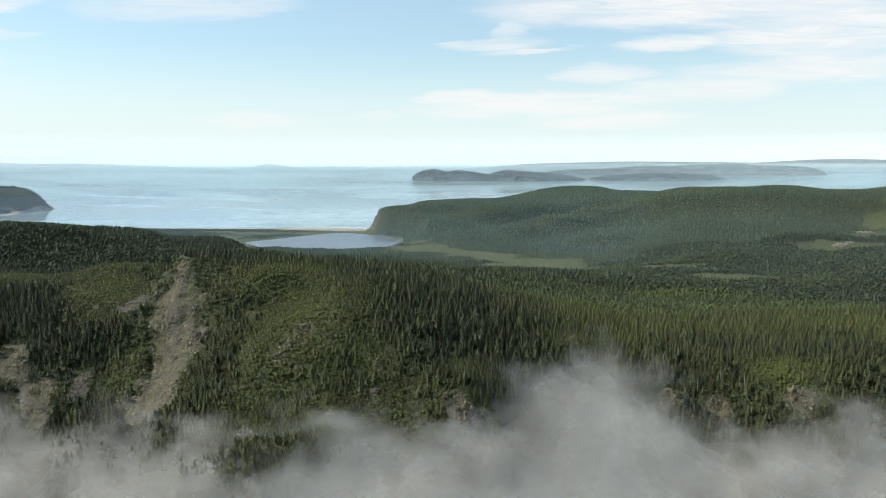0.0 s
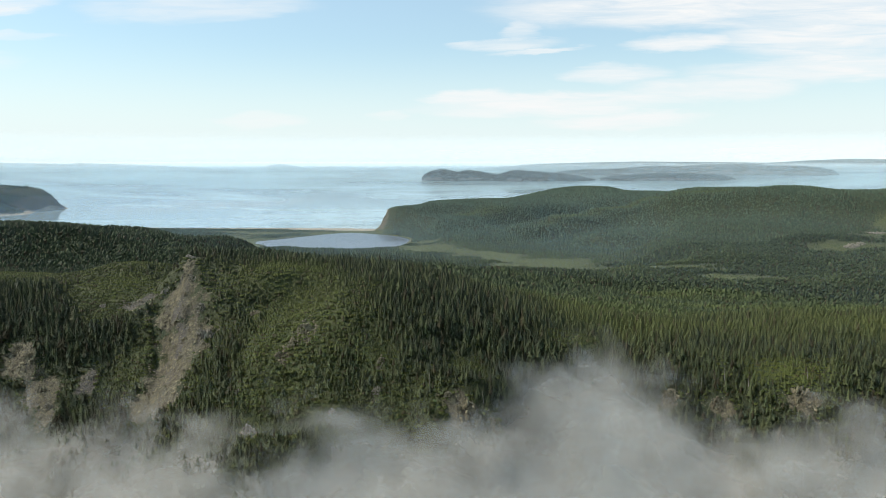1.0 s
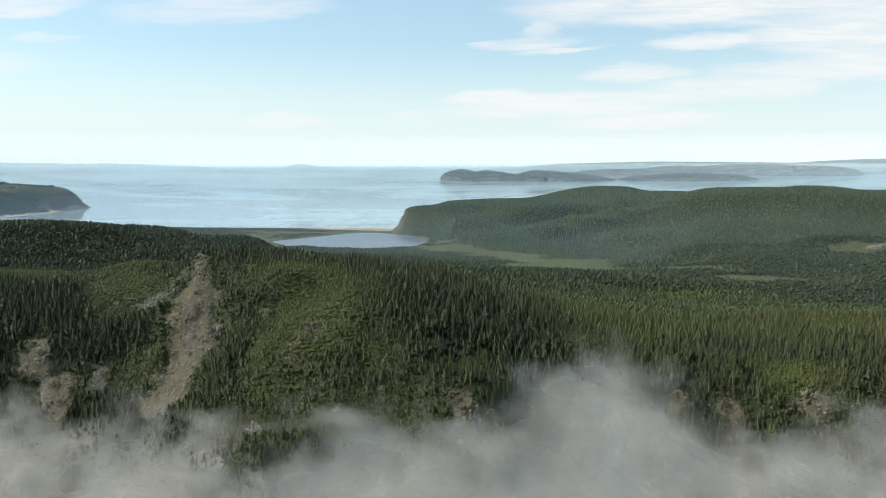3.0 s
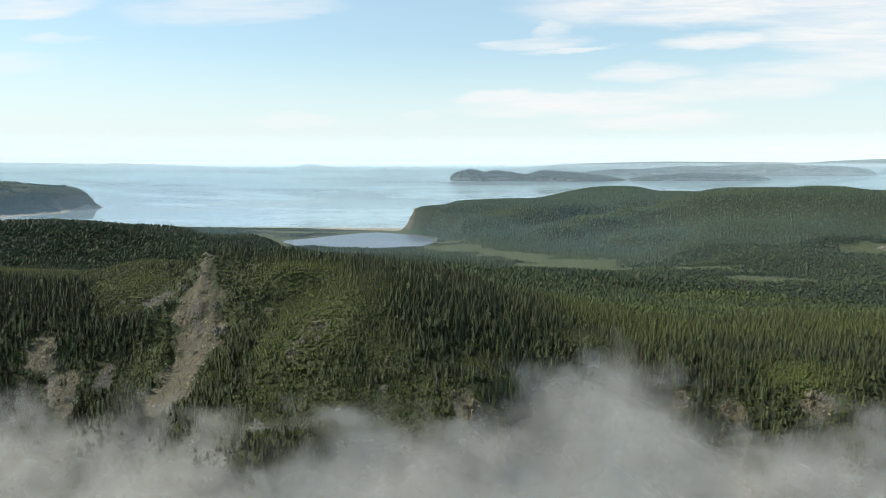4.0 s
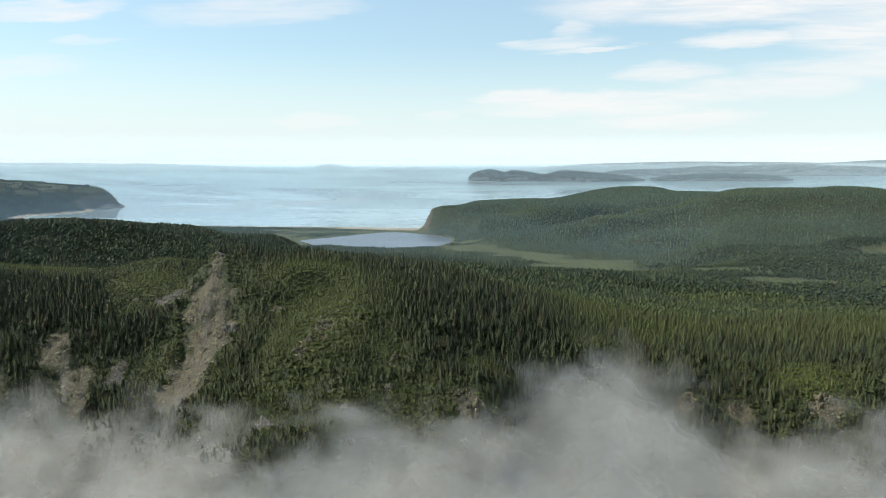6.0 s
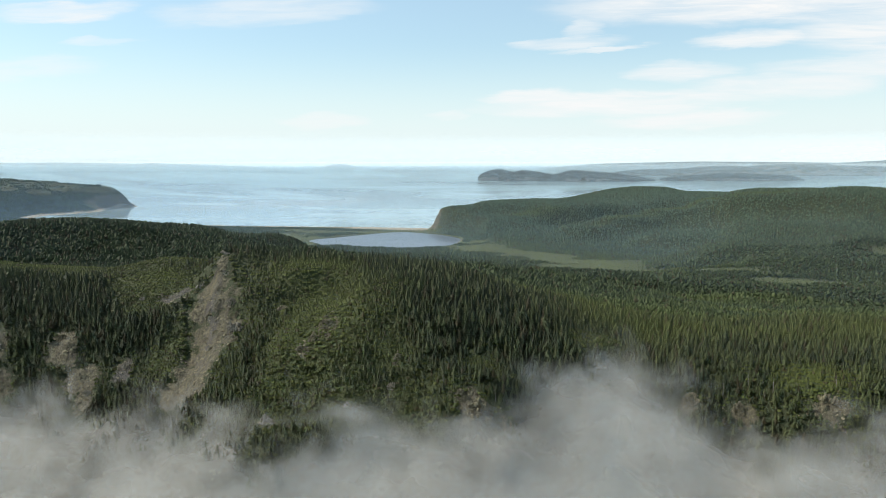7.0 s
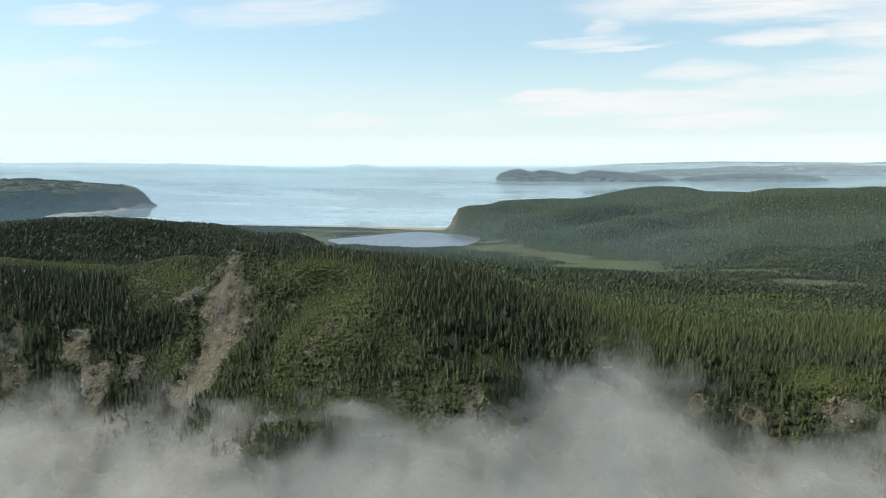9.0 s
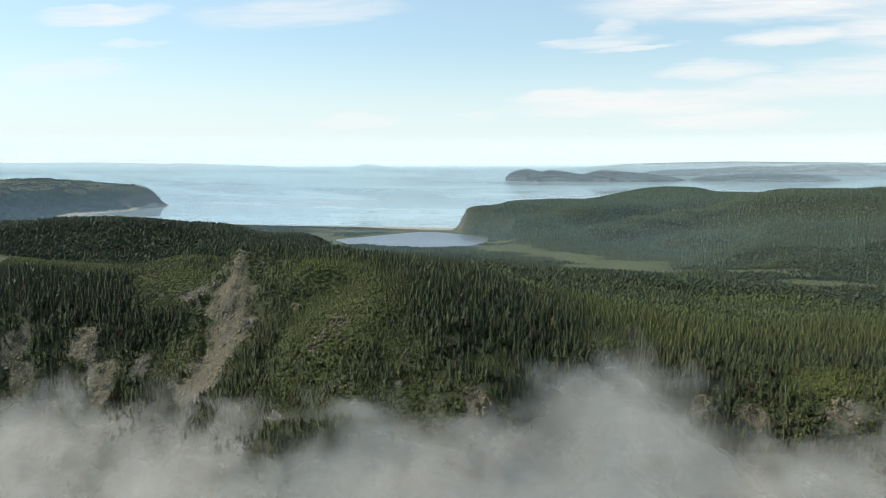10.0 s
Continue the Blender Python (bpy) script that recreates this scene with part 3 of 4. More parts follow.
def build_ground():
    xs = lines([(-4200, 60), (-1500, 22), (-800, 14), (-450, 7), (-330, 3.6), (-240, 2.4), (-130, 2.4), (-60, 3.8), (280, 4.2), (420, 8), (800, 13), (1500, 22), (3600, 60)])
    ys = lines([(-600, 60), (200, 16), (300, 2.8), (480, 2.8), (560, 6), (900, 14), (2000, 18), (2230, 8), (2450, 8), (2560, 14), (2800, 16), (4400, 40)])
    x, y = np.meshgrid(xs, ys)
    x, y = x.ravel(), y.ravel()
    z = land(x, y)
    meadow = np.clip(boggy(x, y) * 1.2 - 0.15 + ripple(x, y, 40, 31) * 0.3, 0, 1)
    meadow = np.maximum(meadow, 0.65 * np.clip(np.maximum(cover(x, y, SCRUBS), cover(x, y, CLEARINGS)) * 1.2 + 0.2 * ripple(x, y, 14, 34), 0, 1))
    meadow = np.maximum(meadow, 0.8 * rise(np.abs(lake_inside(x, y) + 20), 26, 14))
    scree = bare(x, y)
    fall = np.clip((brow(x) - y - 12) / 30, 0, 1)
    rock = np.clip(scree * 0.9 + 0.35 * ripple(x, y, 12, 32) * rise(scree, 0.05, 0.4) + fall * (0.25 + 0.5 * ripple(x, y, 30, 33)), 0, 1)
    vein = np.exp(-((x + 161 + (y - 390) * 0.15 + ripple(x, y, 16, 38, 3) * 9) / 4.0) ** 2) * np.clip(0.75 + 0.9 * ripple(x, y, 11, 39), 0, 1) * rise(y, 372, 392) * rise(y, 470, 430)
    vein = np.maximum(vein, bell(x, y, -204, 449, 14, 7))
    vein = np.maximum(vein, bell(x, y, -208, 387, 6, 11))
    head = rise(x, -1500, -1800) * rise(y, 2600, 2900) * rise(z, 2, 12) * rise(z, 90, 40)
    tip = bell(x, y, -228, 2300, 26, 80) * rise(z, 6, 12) * rise(z, 92, 74)
    rock = np.maximum(rock, np.maximum(head * (0.22 + 0.3 * ripple(x, y, 90, 35) + 0.75 * rise(x, -2070, -1985) * rise(y, 3080, 3180)), tip * 1.1))
    inland = np.interp(x, SHORE_X, SHORE_Y) - y
    sand = rise(inland, 52, 18) * rise(z, 9, 5) * rise(x, 400, 0)
    sand = np.maximum(sand, bell(x, y, -212, 2335, 45, 42) * 1.2 * rise(z, 13, 9))
    sand = np.maximum(sand, rise(inland, 135, 95) * bell(x, y, -340, 2325, 220, 90) * 1.3 * rise(z, 10, 7))
    sand = np.maximum(sand, rise(np.abs(lake_inside(x, y) + 4), 7, 2) * 0.46)
    wx, wy, wz = drawn_in(x, y, z)
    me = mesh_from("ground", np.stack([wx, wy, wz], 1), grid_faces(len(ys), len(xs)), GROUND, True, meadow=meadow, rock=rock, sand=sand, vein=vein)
    return tagged(new("ground", me), "forested hills with mossy ground, scree gully, bogs and gravel shore", "ground", "", "structure")


def build_sea():
    turn = np.linspace(0, 2 * np.pi, 145)
    r = np.concatenate([np.linspace(1, 2700, 28), 1 / np.linspace(1 / 2760, 1 / 28500, 60)])
    rr, aa = np.meshgrid(r, turn)
    x, y = 20 + (rr * np.sin(aa)).ravel(), (rr * np.cos(aa)).ravel()
    wx, wy, wz = drawn_in(x, y, np.zeros_like(x))
    me = mesh_from("sea", np.stack([wx, wy, wz], 1), grid_faces(len(turn), len(r))[:, ::-1], SEA)
    return tagged(new("sea", me), "calm pale blue sea with smooth slicks, reaching the horizon", "sea", "", "structure")


def build_lake():
    a = np.linspace(0, 2 * np.pi, 97)
    r = np.linspace(0.0, 1.0, 15)
    rr, aa = np.meshgrid(r, a)
    x, y = LAKE_AT[0] + (rr * 300 * np.cos(aa)).ravel(), LAKE_AT[1] + (rr * 300 * np.sin(aa)).ravel()
    w = lake_inside(x, y)
    pull = np.clip((np.hypot(x - LAKE_AT[0], y - LAKE_AT[1]) + np.minimum(w + 6, 0)) / np.maximum(np.hypot(x - LAKE_AT[0], y - LAKE_AT[1]), 1), 0, 1)
    x, y = LAKE_AT[0] + (x - LAKE_AT[0]) * pull, LAKE_AT[1] + (y - LAKE_AT[1]) * pull
    me = mesh_from("lake", np.stack([x, y, np.full_like(x, LAKE_LEVEL)], 1), grid_faces(len(a), len(r))[:, ::-1], LAKE)
    return tagged(new("lake", me), "still grey-blue lake behind a low spit", "lake", "", "structure")


build_ground()
build_sea()
build_lake()


# ---- islands and far coasts ----
def build_island(name, label, spec, breadth, seed, category="island"):
    dist, xs, hs = spec
    n = 160
    u = np.linspace(xs[0], xs[-1], n)
    v = np.linspace(-1, 1, 41)
    uu, vv = np.meshgrid(u, v)
    top = np.interp(uu, xs, hs)
    size = (xs[-1] - xs[0]) / 14
    shape = np.clip(1 - np.abs(vv + 0.25 * ripple(uu, vv, size, seed)), 0, 1)
    taper = np.clip(np.minimum(uu - xs[0], xs[-1] - uu) / (breadth * 0.5), 0.04, 1) ** 0.6
    h = top * (0.50 * rise(shape, 0.12, 0.22) + 0.5 * rise(shape, 0.2, 0.9)) * (1 + 0.4 * ripple(uu, vv * breadth, size * 0.5, seed + 3, 4) * rise(shape, 0.9, 0.4))
    h = np.where(shape > 0.1, h, -4)
    x, y = uu.ravel(), (dist + vv * taper * breadth).ravel()
    x = x * y / dist
    wx, wy, wz = drawn_in(x, y, h.ravel())
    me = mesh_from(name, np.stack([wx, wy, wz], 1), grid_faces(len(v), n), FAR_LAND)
    return tagged(new(name, me), label, category, "", "structure")


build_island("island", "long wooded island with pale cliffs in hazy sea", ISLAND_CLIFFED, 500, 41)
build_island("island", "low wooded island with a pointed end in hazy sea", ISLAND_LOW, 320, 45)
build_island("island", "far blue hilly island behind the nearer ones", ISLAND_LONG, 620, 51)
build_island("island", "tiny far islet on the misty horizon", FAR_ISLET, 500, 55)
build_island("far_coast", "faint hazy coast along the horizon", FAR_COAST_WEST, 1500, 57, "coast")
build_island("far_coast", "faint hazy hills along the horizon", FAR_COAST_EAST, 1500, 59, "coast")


def build_haze(height):
    """One layer of the haze that lies over the sea, thin near by and denser further out."""
    a = np.linspace(radians(-70), radians(70), 71)
    r = 1 / np.linspace(1 / 2700, 1 / 28400, 44)
    rr, aa = np.meshgrid(r, a)
    x, y = 20 + (rr * np.sin(aa)).ravel(), (rr * np.cos(aa)).ravel()
    z = height + ripple(x, y, 900, int(height), 2) * 8
    far = rr.ravel()
    thick = 0.06 * rise(far, 2700, 3300) + 0.26 * rise(far, 3600, 8000) + 1.0 * rise(far, 13000, 18500) + 0.03 * rise(-x, 1100, 1500) * rise(far, 2700, 3200) * rise(far, 7000, 4500)
    return mesh_from("haze_layer", np.stack(drawn_in(x, y, z), 1), grid_faces(len(a), len(r))[:, ::-1], HAZE, True, thick=thick)


haze = tagged(new("sea_haze"), "thin pale blue haze over the sea", "haze", "", "structure")
for height in (15, 40, 65, 90, 115, 140, 165, 190):
    part("haze_layer", build_haze(height), haze)


def build_air(d, lean, foot, head, amount, west, east, mat, fade=1.0, soft=0.0):
    """A thin sheet of moist air that leans back with height, thickest near its foot and fading out at its sides."""
    a = np.linspace(radians(west), radians(east), 81)
    t = np.linspace(0, 1, 14)
    tt, aa = np.meshgrid(t, a)
    side = np.abs(aa - (a[0] + a[-1]) / 2)
    half = (a[-1] - a[0]) / 2
    thick = amount * rise(tt, -0.05, soft) * (1 - tt) ** fade * rise(side, half, half - radians(14))
    r = d + lean * tt
    return mesh_from("haze_bank", np.stack([20 + r * np.sin(aa), r * np.cos(aa), foot + tt * (head - foot)], -1).reshape(-1, 3), grid_faces(len(a), len(t))[:, ::-1], mat, True, thick=thick.ravel())


for d, lean, foot, head, amount in ((3900, 800, 120, 400, 0.50), (4050, 660, 140, 420, 0.55)):
    part("haze_bank", build_air(d, lean, foot, head, amount, -70, 70, VEIL, 0.7, 0.7), haze)
for d in (900, 1080, 1260, 1440, 1620, 1800, 1980, 2160):
    part("haze_bank", build_air(d, 420, -6, 240, 0.26, -60, 52, AIR), haze)
for d in (2520, 2600, 2680):
    part("haze_bank", build_air(d, 380, -6, 240, 0.95, -66, -8, AIR), haze)


# ---- trees and scrub ----
def spruce_shape(rng, tiers, points, width, jag):
    """One conifer of height 1: drooping, ragged tiers of boughs; returns verts and triangles."""
    verts, tris = [], []
    for k in range(tiers):
        f = k / max(tiers - 1, 1)
        z_top = 0.30 + 0.70 * (f ** 0.9) if k else 0.34
        z_low = max(0.04, z_top - (0.22 - 0.10 * f))
        r = width * (1 - 0.9 * f) ** 0.75 * rng.uniform(0.8, 1.2)
        base = len(verts)
        ox, oy = rng.uniform(-0.02, 0.02, 2)
        verts.append((ox, oy, min(z_top + 0.06, 1.0)))
        spin = rng.uniform(0, 6.28)
        for i in range(points * 2):
            a = spin + math.pi * i / points + rng.uniform(-0.15, 0.15)
            rr = r * (rng.uniform(0.85, 1.2) if i % 2 == 0 else jag * rng.uniform(0.8, 1.1))
            zz = z_low + (0.0 if i % 2 == 0 else 0.05) + rng.uniform(-0.03, 0.03)
            verts.append((ox + rr * math.cos(a), oy + rr * math.sin(a), zz))
        m = points * 2
        for i in range(m):
            tris.append((base, base + 1 + i, base + 1 + (i + 1) % m))
    return np.array(verts), np.array(tris)


def crown_shape(rng, rings, sides, width):
    """A rounded, ragged crown of height 1 for a tree further off: rings of (height, reach), then a tip."""
    verts, tris = [], []
    for z, reach in rings:
        spin = rng.uniform(0, 6.28)
        for i in range(sides):
            a = spin * 0.2 + 6.2832 * i / sides + rng.uniform(-0.35, 0.35)
            r = width * reach * rng.uniform(0.65, 1.3)
            verts.append((r * math.cos(a), r * math.sin(a), z + rng.uniform(-0.07, 0.07)))
    tip = len(verts)
    verts.append((rng.uniform(-0.05, 0.05), rng.uniform(-0.05, 0.05), 1.0))
    for k in range(len(rings) - 1):
        for i in range(sides):
            a, b = k * sides + i, k * sides + (i + 1) % sides
            tris += [(a, b, b + sides), (a, b + sides, a + sides)]
    last = (len(rings) - 1) * sides
    tris += [(last + i, last + (i + 1) % sides, tip) for i in range(sides)]
    return np.array(verts), np.array(tris)


def trunk_shape(sides=5, width=0.018, top=0.9):
    verts = [(width * math.cos(6.283 * i / sides), width * math.sin(6.283 * i / sides), -0.06) for i in range(sides)] + [(0, 0, top)]
    return np.array(verts), np.array([(i, (i + 1) % sides, sides) for i in range(sides)])


def shrub_shape(rng, n=5):
    """A clump of scrub of width and height about 1: a ragged dome of leaf tufts."""
    verts, tris = [], []
    for k in range(n):
        a, r = rng.uniform(0, 6.28), 0.42 * math.sqrt(rng.uniform(0, 1))
        cx, cy, cz = r * math.cos(a), r * math.sin(a), 0.5 * (1 - r * r * 3.2) * rng.uniform(0.6, 1.2)
        b = len(verts)
        s = rng.uniform(0.2, 0.32)
        verts.append((cx, cy, cz + s * 1.1))
        spin = rng.uniform(0, 6.28)
        for i in range(4):
            q = spin + 1.5708 * i
            rr = s * rng.uniform(0.8, 1.5)
            verts.append((cx + rr * math.cos(q), cy + rr * math.sin(q), cz - s * rng.uniform(0.4, 1.3)))
        for i in range(4):
            tris.append((b, b + 1 + i, b + 1 + (i + 1) % 4))
    return np.array(verts), np.array(tris)


def scatter(shapes, x, y, z, high, wide, rng, mat, name, least=0.0):
    """Sets one of the shapes at every place and joins them all into one mesh."""
    pick = rng.integers(0, len(shapes), len(x))
    turn = rng.uniform(0, 2 * np.pi, len(x))
    # inside the dark stands the slopes' shade is multiplied into the tint
    tint = (least + (1 - least) * rng.uniform(0, 1, len(x)) ** 1.4) * (1 - 0.3 * cover(x, y, DARK_SHADED_STANDS))
    all_v, all_f, all_t, all_s, all_a, base = [], [], [], [], [], 0
    # how much painted haze each tree gets, growing with distance
    haze_tint = rise(y + 90 * ripple(x, y, 160, 65), 1150, 2150)
    stand = np.clip(cover(x, y, STANDS) + 0.35 * ripple(x, y, 90, 64) - 0.1 + rng.normal(0, 0.12, len(x)), 0, 1) * (1 - 0.75 * cover(x, y, DARK_SHADED_STANDS))
    for k, (v, f) in enumerate(shapes):
        w = np.nonzero(pick == k)[0]
        if not len(w):
            continue
        c, s = np.cos(turn[w])[:, None], np.sin(turn[w])[:, None]
        lean = rng.normal(0, 0.03, (len(w), 2))
        px = (v[:, 0] * c - v[:, 1] * s) * wide[w][:, None] + lean[:, :1] * v[:, 2] * high[w][:, None]
        py = (v[:, 0] * s + v[:, 1] * c) * wide[w][:, None] + lean[:, 1:] * v[:, 2] * high[w][:, None]
        pz = v[:, 2] * high[w][:, None]
        all_v.append(np.stack([px + x[w][:, None], py + y[w][:, None], pz + z[w][:, None]], -1).reshape(-1, 3))
        all_f.append((f[None] + (base + np.arange(len(w)) * len(v))[:, None, None]).reshape(-1, 3))
        all_t.append(np.repeat(tint[w], len(v)))
        all_s.append(np.repeat(stand[w], len(v)))
        all_a.append(np.repeat(haze_tint[w], len(v)))
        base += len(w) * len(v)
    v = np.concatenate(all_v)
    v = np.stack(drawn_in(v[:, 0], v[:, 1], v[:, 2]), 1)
    return mesh_from(name, v, np.concatenate(all_f), mat, False, tint=np.concatenate(all_t), stand=np.concatenate(all_s), haze_tint=np.concatenate(all_a))


def places(x0, x1, y0, y1, gap, rng):
    """A jittered lattice over a stretch of the plan."""
    xs, ys = np.arange(x0, x1, gap), np.arange(y0, y1, gap)
    x, y = np.meshgrid(xs, ys)
    x = x + (np.arange(len(ys)) % 2)[:, None] * gap * 0.5
    x, y = x.ravel(), y.ravel()
    return x + rng.uniform(-0.48, 0.48, len(x)) * gap, y + rng.uniform(-0.48, 0.48, len(y)) * gap


def growth(x, y):
    """How much of the ground trees take up, from 0 to 1, and the ground's height."""
    z = land(x, y)
    g = 1.0 + 0.4 * ripple(x, y, 22, 62) * rise(y, 1000, 1200) - 1.6 * boggy(x, y) - 1.4 * bare(x, y) - 0.75 * cover(x, y, SCRUBS) - 1.5 * cover(x, y, CLEARINGS)
    g = g + 0.45 * ripple(x, y, 60, 61)
    g = g - rise(brow(x) - 14 - y, 0, 30) * 0.4 - rise(brow(x) - 40 - y, 0, 15)
    g = g - 1.6 * bell(x, y, -234, 2300, 18, 80)
    g = g - 0.75 * rise(z + 18 * ripple(x, y, 130, 67), 62, 100) * (x < -1700) * (y > 2380)
    g = g - 0.9 * rise(x, -2030, -1975) * (x < -1800) * (y > 3080)
    g = np.where((z < 3.9) | (lake_inside(x, y) > -10 - 26 * rise(ripple(x, y, 50, 66), -0.5, 0.3) * rise(y, 2050, 1900) + 8 * ((x < -430) & (y > 1960))), 0, g)
    inland = np.interp(x, SHORE_X, SHORE_Y) - y
    g = np.where((inland < 80 + 50 * bell(x, y, -340, 2320, 200, 120)) & (x < 0) & (x > -1700) & (z < 9), np.minimum(g, 0), g)
    return g, z


def in_sight(x, y):
    """The stretch of the plan that the flight looks over."""
    a = np.degrees(np.arctan2(x - 20, y + 30))
    return (a > -44) & (a < 37)


def build_front_trees(x, y, z, high, rng):
    kinds = []
    for k in range(6):
        v, f = spruce_shape(rng, 7, 6, rng.uniform(0.18, 0.26), 0.5)
        crown = mesh_from("crown", v, f, SPRUCE_SINGLE, False)
        tv, tf = trunk_shape(6, 0.022, 0.92)
        kinds.append((crown, mesh_from("trunk", tv, tf, BARK)))
    for i in range(len(x)):
        crown, trunk = kinds[int(rng.integers(0, 6))]
        tree = tagged(new("spruce"), "dark green spruce with drooping boughs on the hillside", "tree", "spruces above the cliffs")
        part("trunk", trunk, tree)
        part("crown", crown, tree)
        tree.matrix_basis = pose(x[i], y[i], z[i] - 0.1, 0, 0, float(rng.uniform(0, 360))) @ Matrix.Diagonal((high[i], high[i], high[i], 1))


def build_woods():
    rng = np.random.default_rng(7)
    near = [spruce_shape(rng, 5, 4, w, j) for w, j in ((0.22, 0.5), (0.26, 0.5), (0.21, 0.55), (0.30, 0.55), (0.24, 0.45), (0.23, 0.6), (0.34, 0.6))]
    shelf = [crown_shape(rng, ((0.1, 0.8), (0.45, 1.0), (0.8, 0.5)), 4, w) for w in (0.24, 0.28, 0.33, 0.38)]
    mid = [crown_shape(rng, ((0.14, 0.95), (0.66, 0.78)), 4, w) for w in (0.21, 0.25, 0.29, 0.34)]
    far = [crown_shape(rng, ((0.08, 1.0),), 5, w) for w in (0.34, 0.40, 0.46, 0.52)]
    for shapes, box, gap, tall, label in (
            (near, (-420, 400, 300, 570), 2.8, 4.7, "dense dark spruce forest on the near hill"),
            (shelf, (-560, 560, 570, 850), 3.0, 3.5, "light green larch forest behind the near hill"),
            (mid, (-950, 900, 850, 1450), 4.05, 4.9, "spruce forest in the valley and on the low ridge"),
            (far, (-1250, 1650, 1450, 2760), 4.1, 4.0, "distant spruce forest on rolling hills"),
            (far, (-3300, -1250, 2250, 3900), 7.0, 6.0, "dark wooded slopes of the headland")):
        x, y = places(*box, gap, rng)
        ok = in_sight(x, y)
        x, y = x[ok], y[ok]
        g, z = growth(x, y)
        # stunted larches stand here and there in the bogs
        wet = boggy(x, y)
        stunted = (wet > 0.35) & (z > 4.5) & (lake_inside(x, y) < -12) & (rng.uniform(0, 1, len(x)) < 0.30 + 0.35 * ripple(x, y, 40, 63)) & (y > 1000) & (y < 2200)
        keep = (rng.uniform(0.12, 0.75, len(x)) < g) | stunted
        x, y, z, g, wet = x[keep], y[keep], z[keep], g[keep], wet[keep]
        high = tall * rng.normal(1, 0.28, len(x)).clip(0.4, 1.8) * (0.72 + 0.4 * np.clip(g, 0, 1)) * (1 - 0.5 * cover(x, y, SCRUBS))
        high = high * (1 - 0.5 * rise(y, 2080, 2160) * rise(x, -150, -230) * rise(x, -900, -600))
        high = high * (1 - 0.55 * rise(wet, 0.3, 0.6) * (y > 1000))
        high = high * (1 + 0.22 * cover(x, y, DARK_SHADED_STANDS) * (y < 560))
        wide = high * rng.uniform(1.0, 1.55, len(x))
        if shapes is near:
            # those nearest to the flight, above the fog, stand as trees of their own
            front = np.nonzero((y > brow(x) - 8) & (x > -125) & (x < 215) & (high > 4.2))[0]
            front = front[np.argsort((y - brow(x))[front])[:300]]
            build_front_trees(x[front], y[front], z[front], high[front], rng)
            rest = np.ones(len(x), bool)
            rest[front] = False
            x, y, z, high, wide = x[rest], y[rest], z[rest], high[rest], wide[rest]
        # the lowest tint also rises with distance, more haze put into the colour
        tagged(new("spruce_forest", scatter(shapes, x, y, z - 0.2, high, wide, rng, SPRUCE if shapes is near else HAZED_NEEDLES, "spruce_forest", np.interp(y, [560, 640, 1400, 2000], [0.0, 0.05, 0.15, 0.2]))), label, "forest", "", "stuff")
    # low scrub between the trees
    shrubs = [shrub_shape(rng) for _ in range(5)]
    x, y = places(-390, 330, 305, 545, 1.85, rng)
    z = land(x, y)
    s = np.maximum(cover(x, y, SCRUBS), cover(x, y, CLEARINGS)) * 1.4 + 0.22 + 0.3 * ripple(x, y, 45, 71) - 0.85 * bare(x, y) + 0.75 * rise(bare(x, y), 0.05, 0.25) * rise(bare(x, y), 0.7, 0.4) - rise(brow(x) - 20 - y, 0, 40) * 0.25 - 0.5 * bell(x, y, -285, 428, 75, 26)
    keep = rng.uniform(0.1, 1.0, len(x)) < s
    x, y, z = x[keep], y[keep], z[keep]
    high = rng.uniform(0.7, 2.0, len(x))
    tagged(new("dwarf_pine_scrub", scatter(shrubs, x, y, z - 0.1, high, high * rng.uniform(1.5, 2.2, len(x)), rng, SHRUB, "dwarf_pine_scrub")),
           "bright green dwarf pine scrub on the slope", "scrub", "", "stuff")


build_woods()


def boulder_shape(rng):
    bm = bmesh.new()
    bmesh.ops.create_icosphere(bm, subdivisions=1, radius=0.5)
    v = np.array([p.co[:] for p in bm.verts]) * rng.uniform(0.6, 1.25, (len(bm.verts), 1)) * (1, 0.8, 0.75)
    f = np.array([[p.index for p in q.verts] for q in bm.faces])
    bm.free()
    return v, f


def build_scree():
    rng = np.random.default_rng(11)
    shapes = [boulder_shape(rng) for _ in range(6)]
    x, y = places(-310, 240, 310, 480, 1.15, rng)
    c = bare(x, y)
    keep = rng.uniform(0.2, 1.0, len(x)) < c * 1.15 + 0.3 * ripple(x, y, 9, 77)
    x, y = x[keep], y[keep]
    size = np.minimum(0.46 / np.sqrt(rng.uniform(0.02, 1, len(x))), 2.6)
    tagged(new("scree", scatter(shapes, x, y, land(x, y), size, size, rng, TAN_ROCK, "scree")), "loose tan scree and boulders in the gully", "scree", "", "stuff")


build_scree()


# rock outcrops: x, y, width, height, pale or tan
SPUR_CRAGS = [(-81, 389, 10, 17, 0), (-86, 379, 8, 12, 0), (-92, 373, 6, 8, 0), (12, 341, 13, 15, 0), (26, 342, 8, 10, 0), (2, 346, 7, 9, 0), (-120, 424, 7, 6, 0), (128, 384, 10, 8, 0), (153, 379, 8, 10, 0), (197, 376, 12, 7, 0), (-35, 367, 5, 10, 0), (-36, 354, 6, 8, 1), (-149, 417, 11, 11, 1), (-144, 404, 6, 7, 0), (-157, 433, 6, 6, 1), (-168, 450, 5, 4, 1), (-176, 452, 4, 4, 1)]
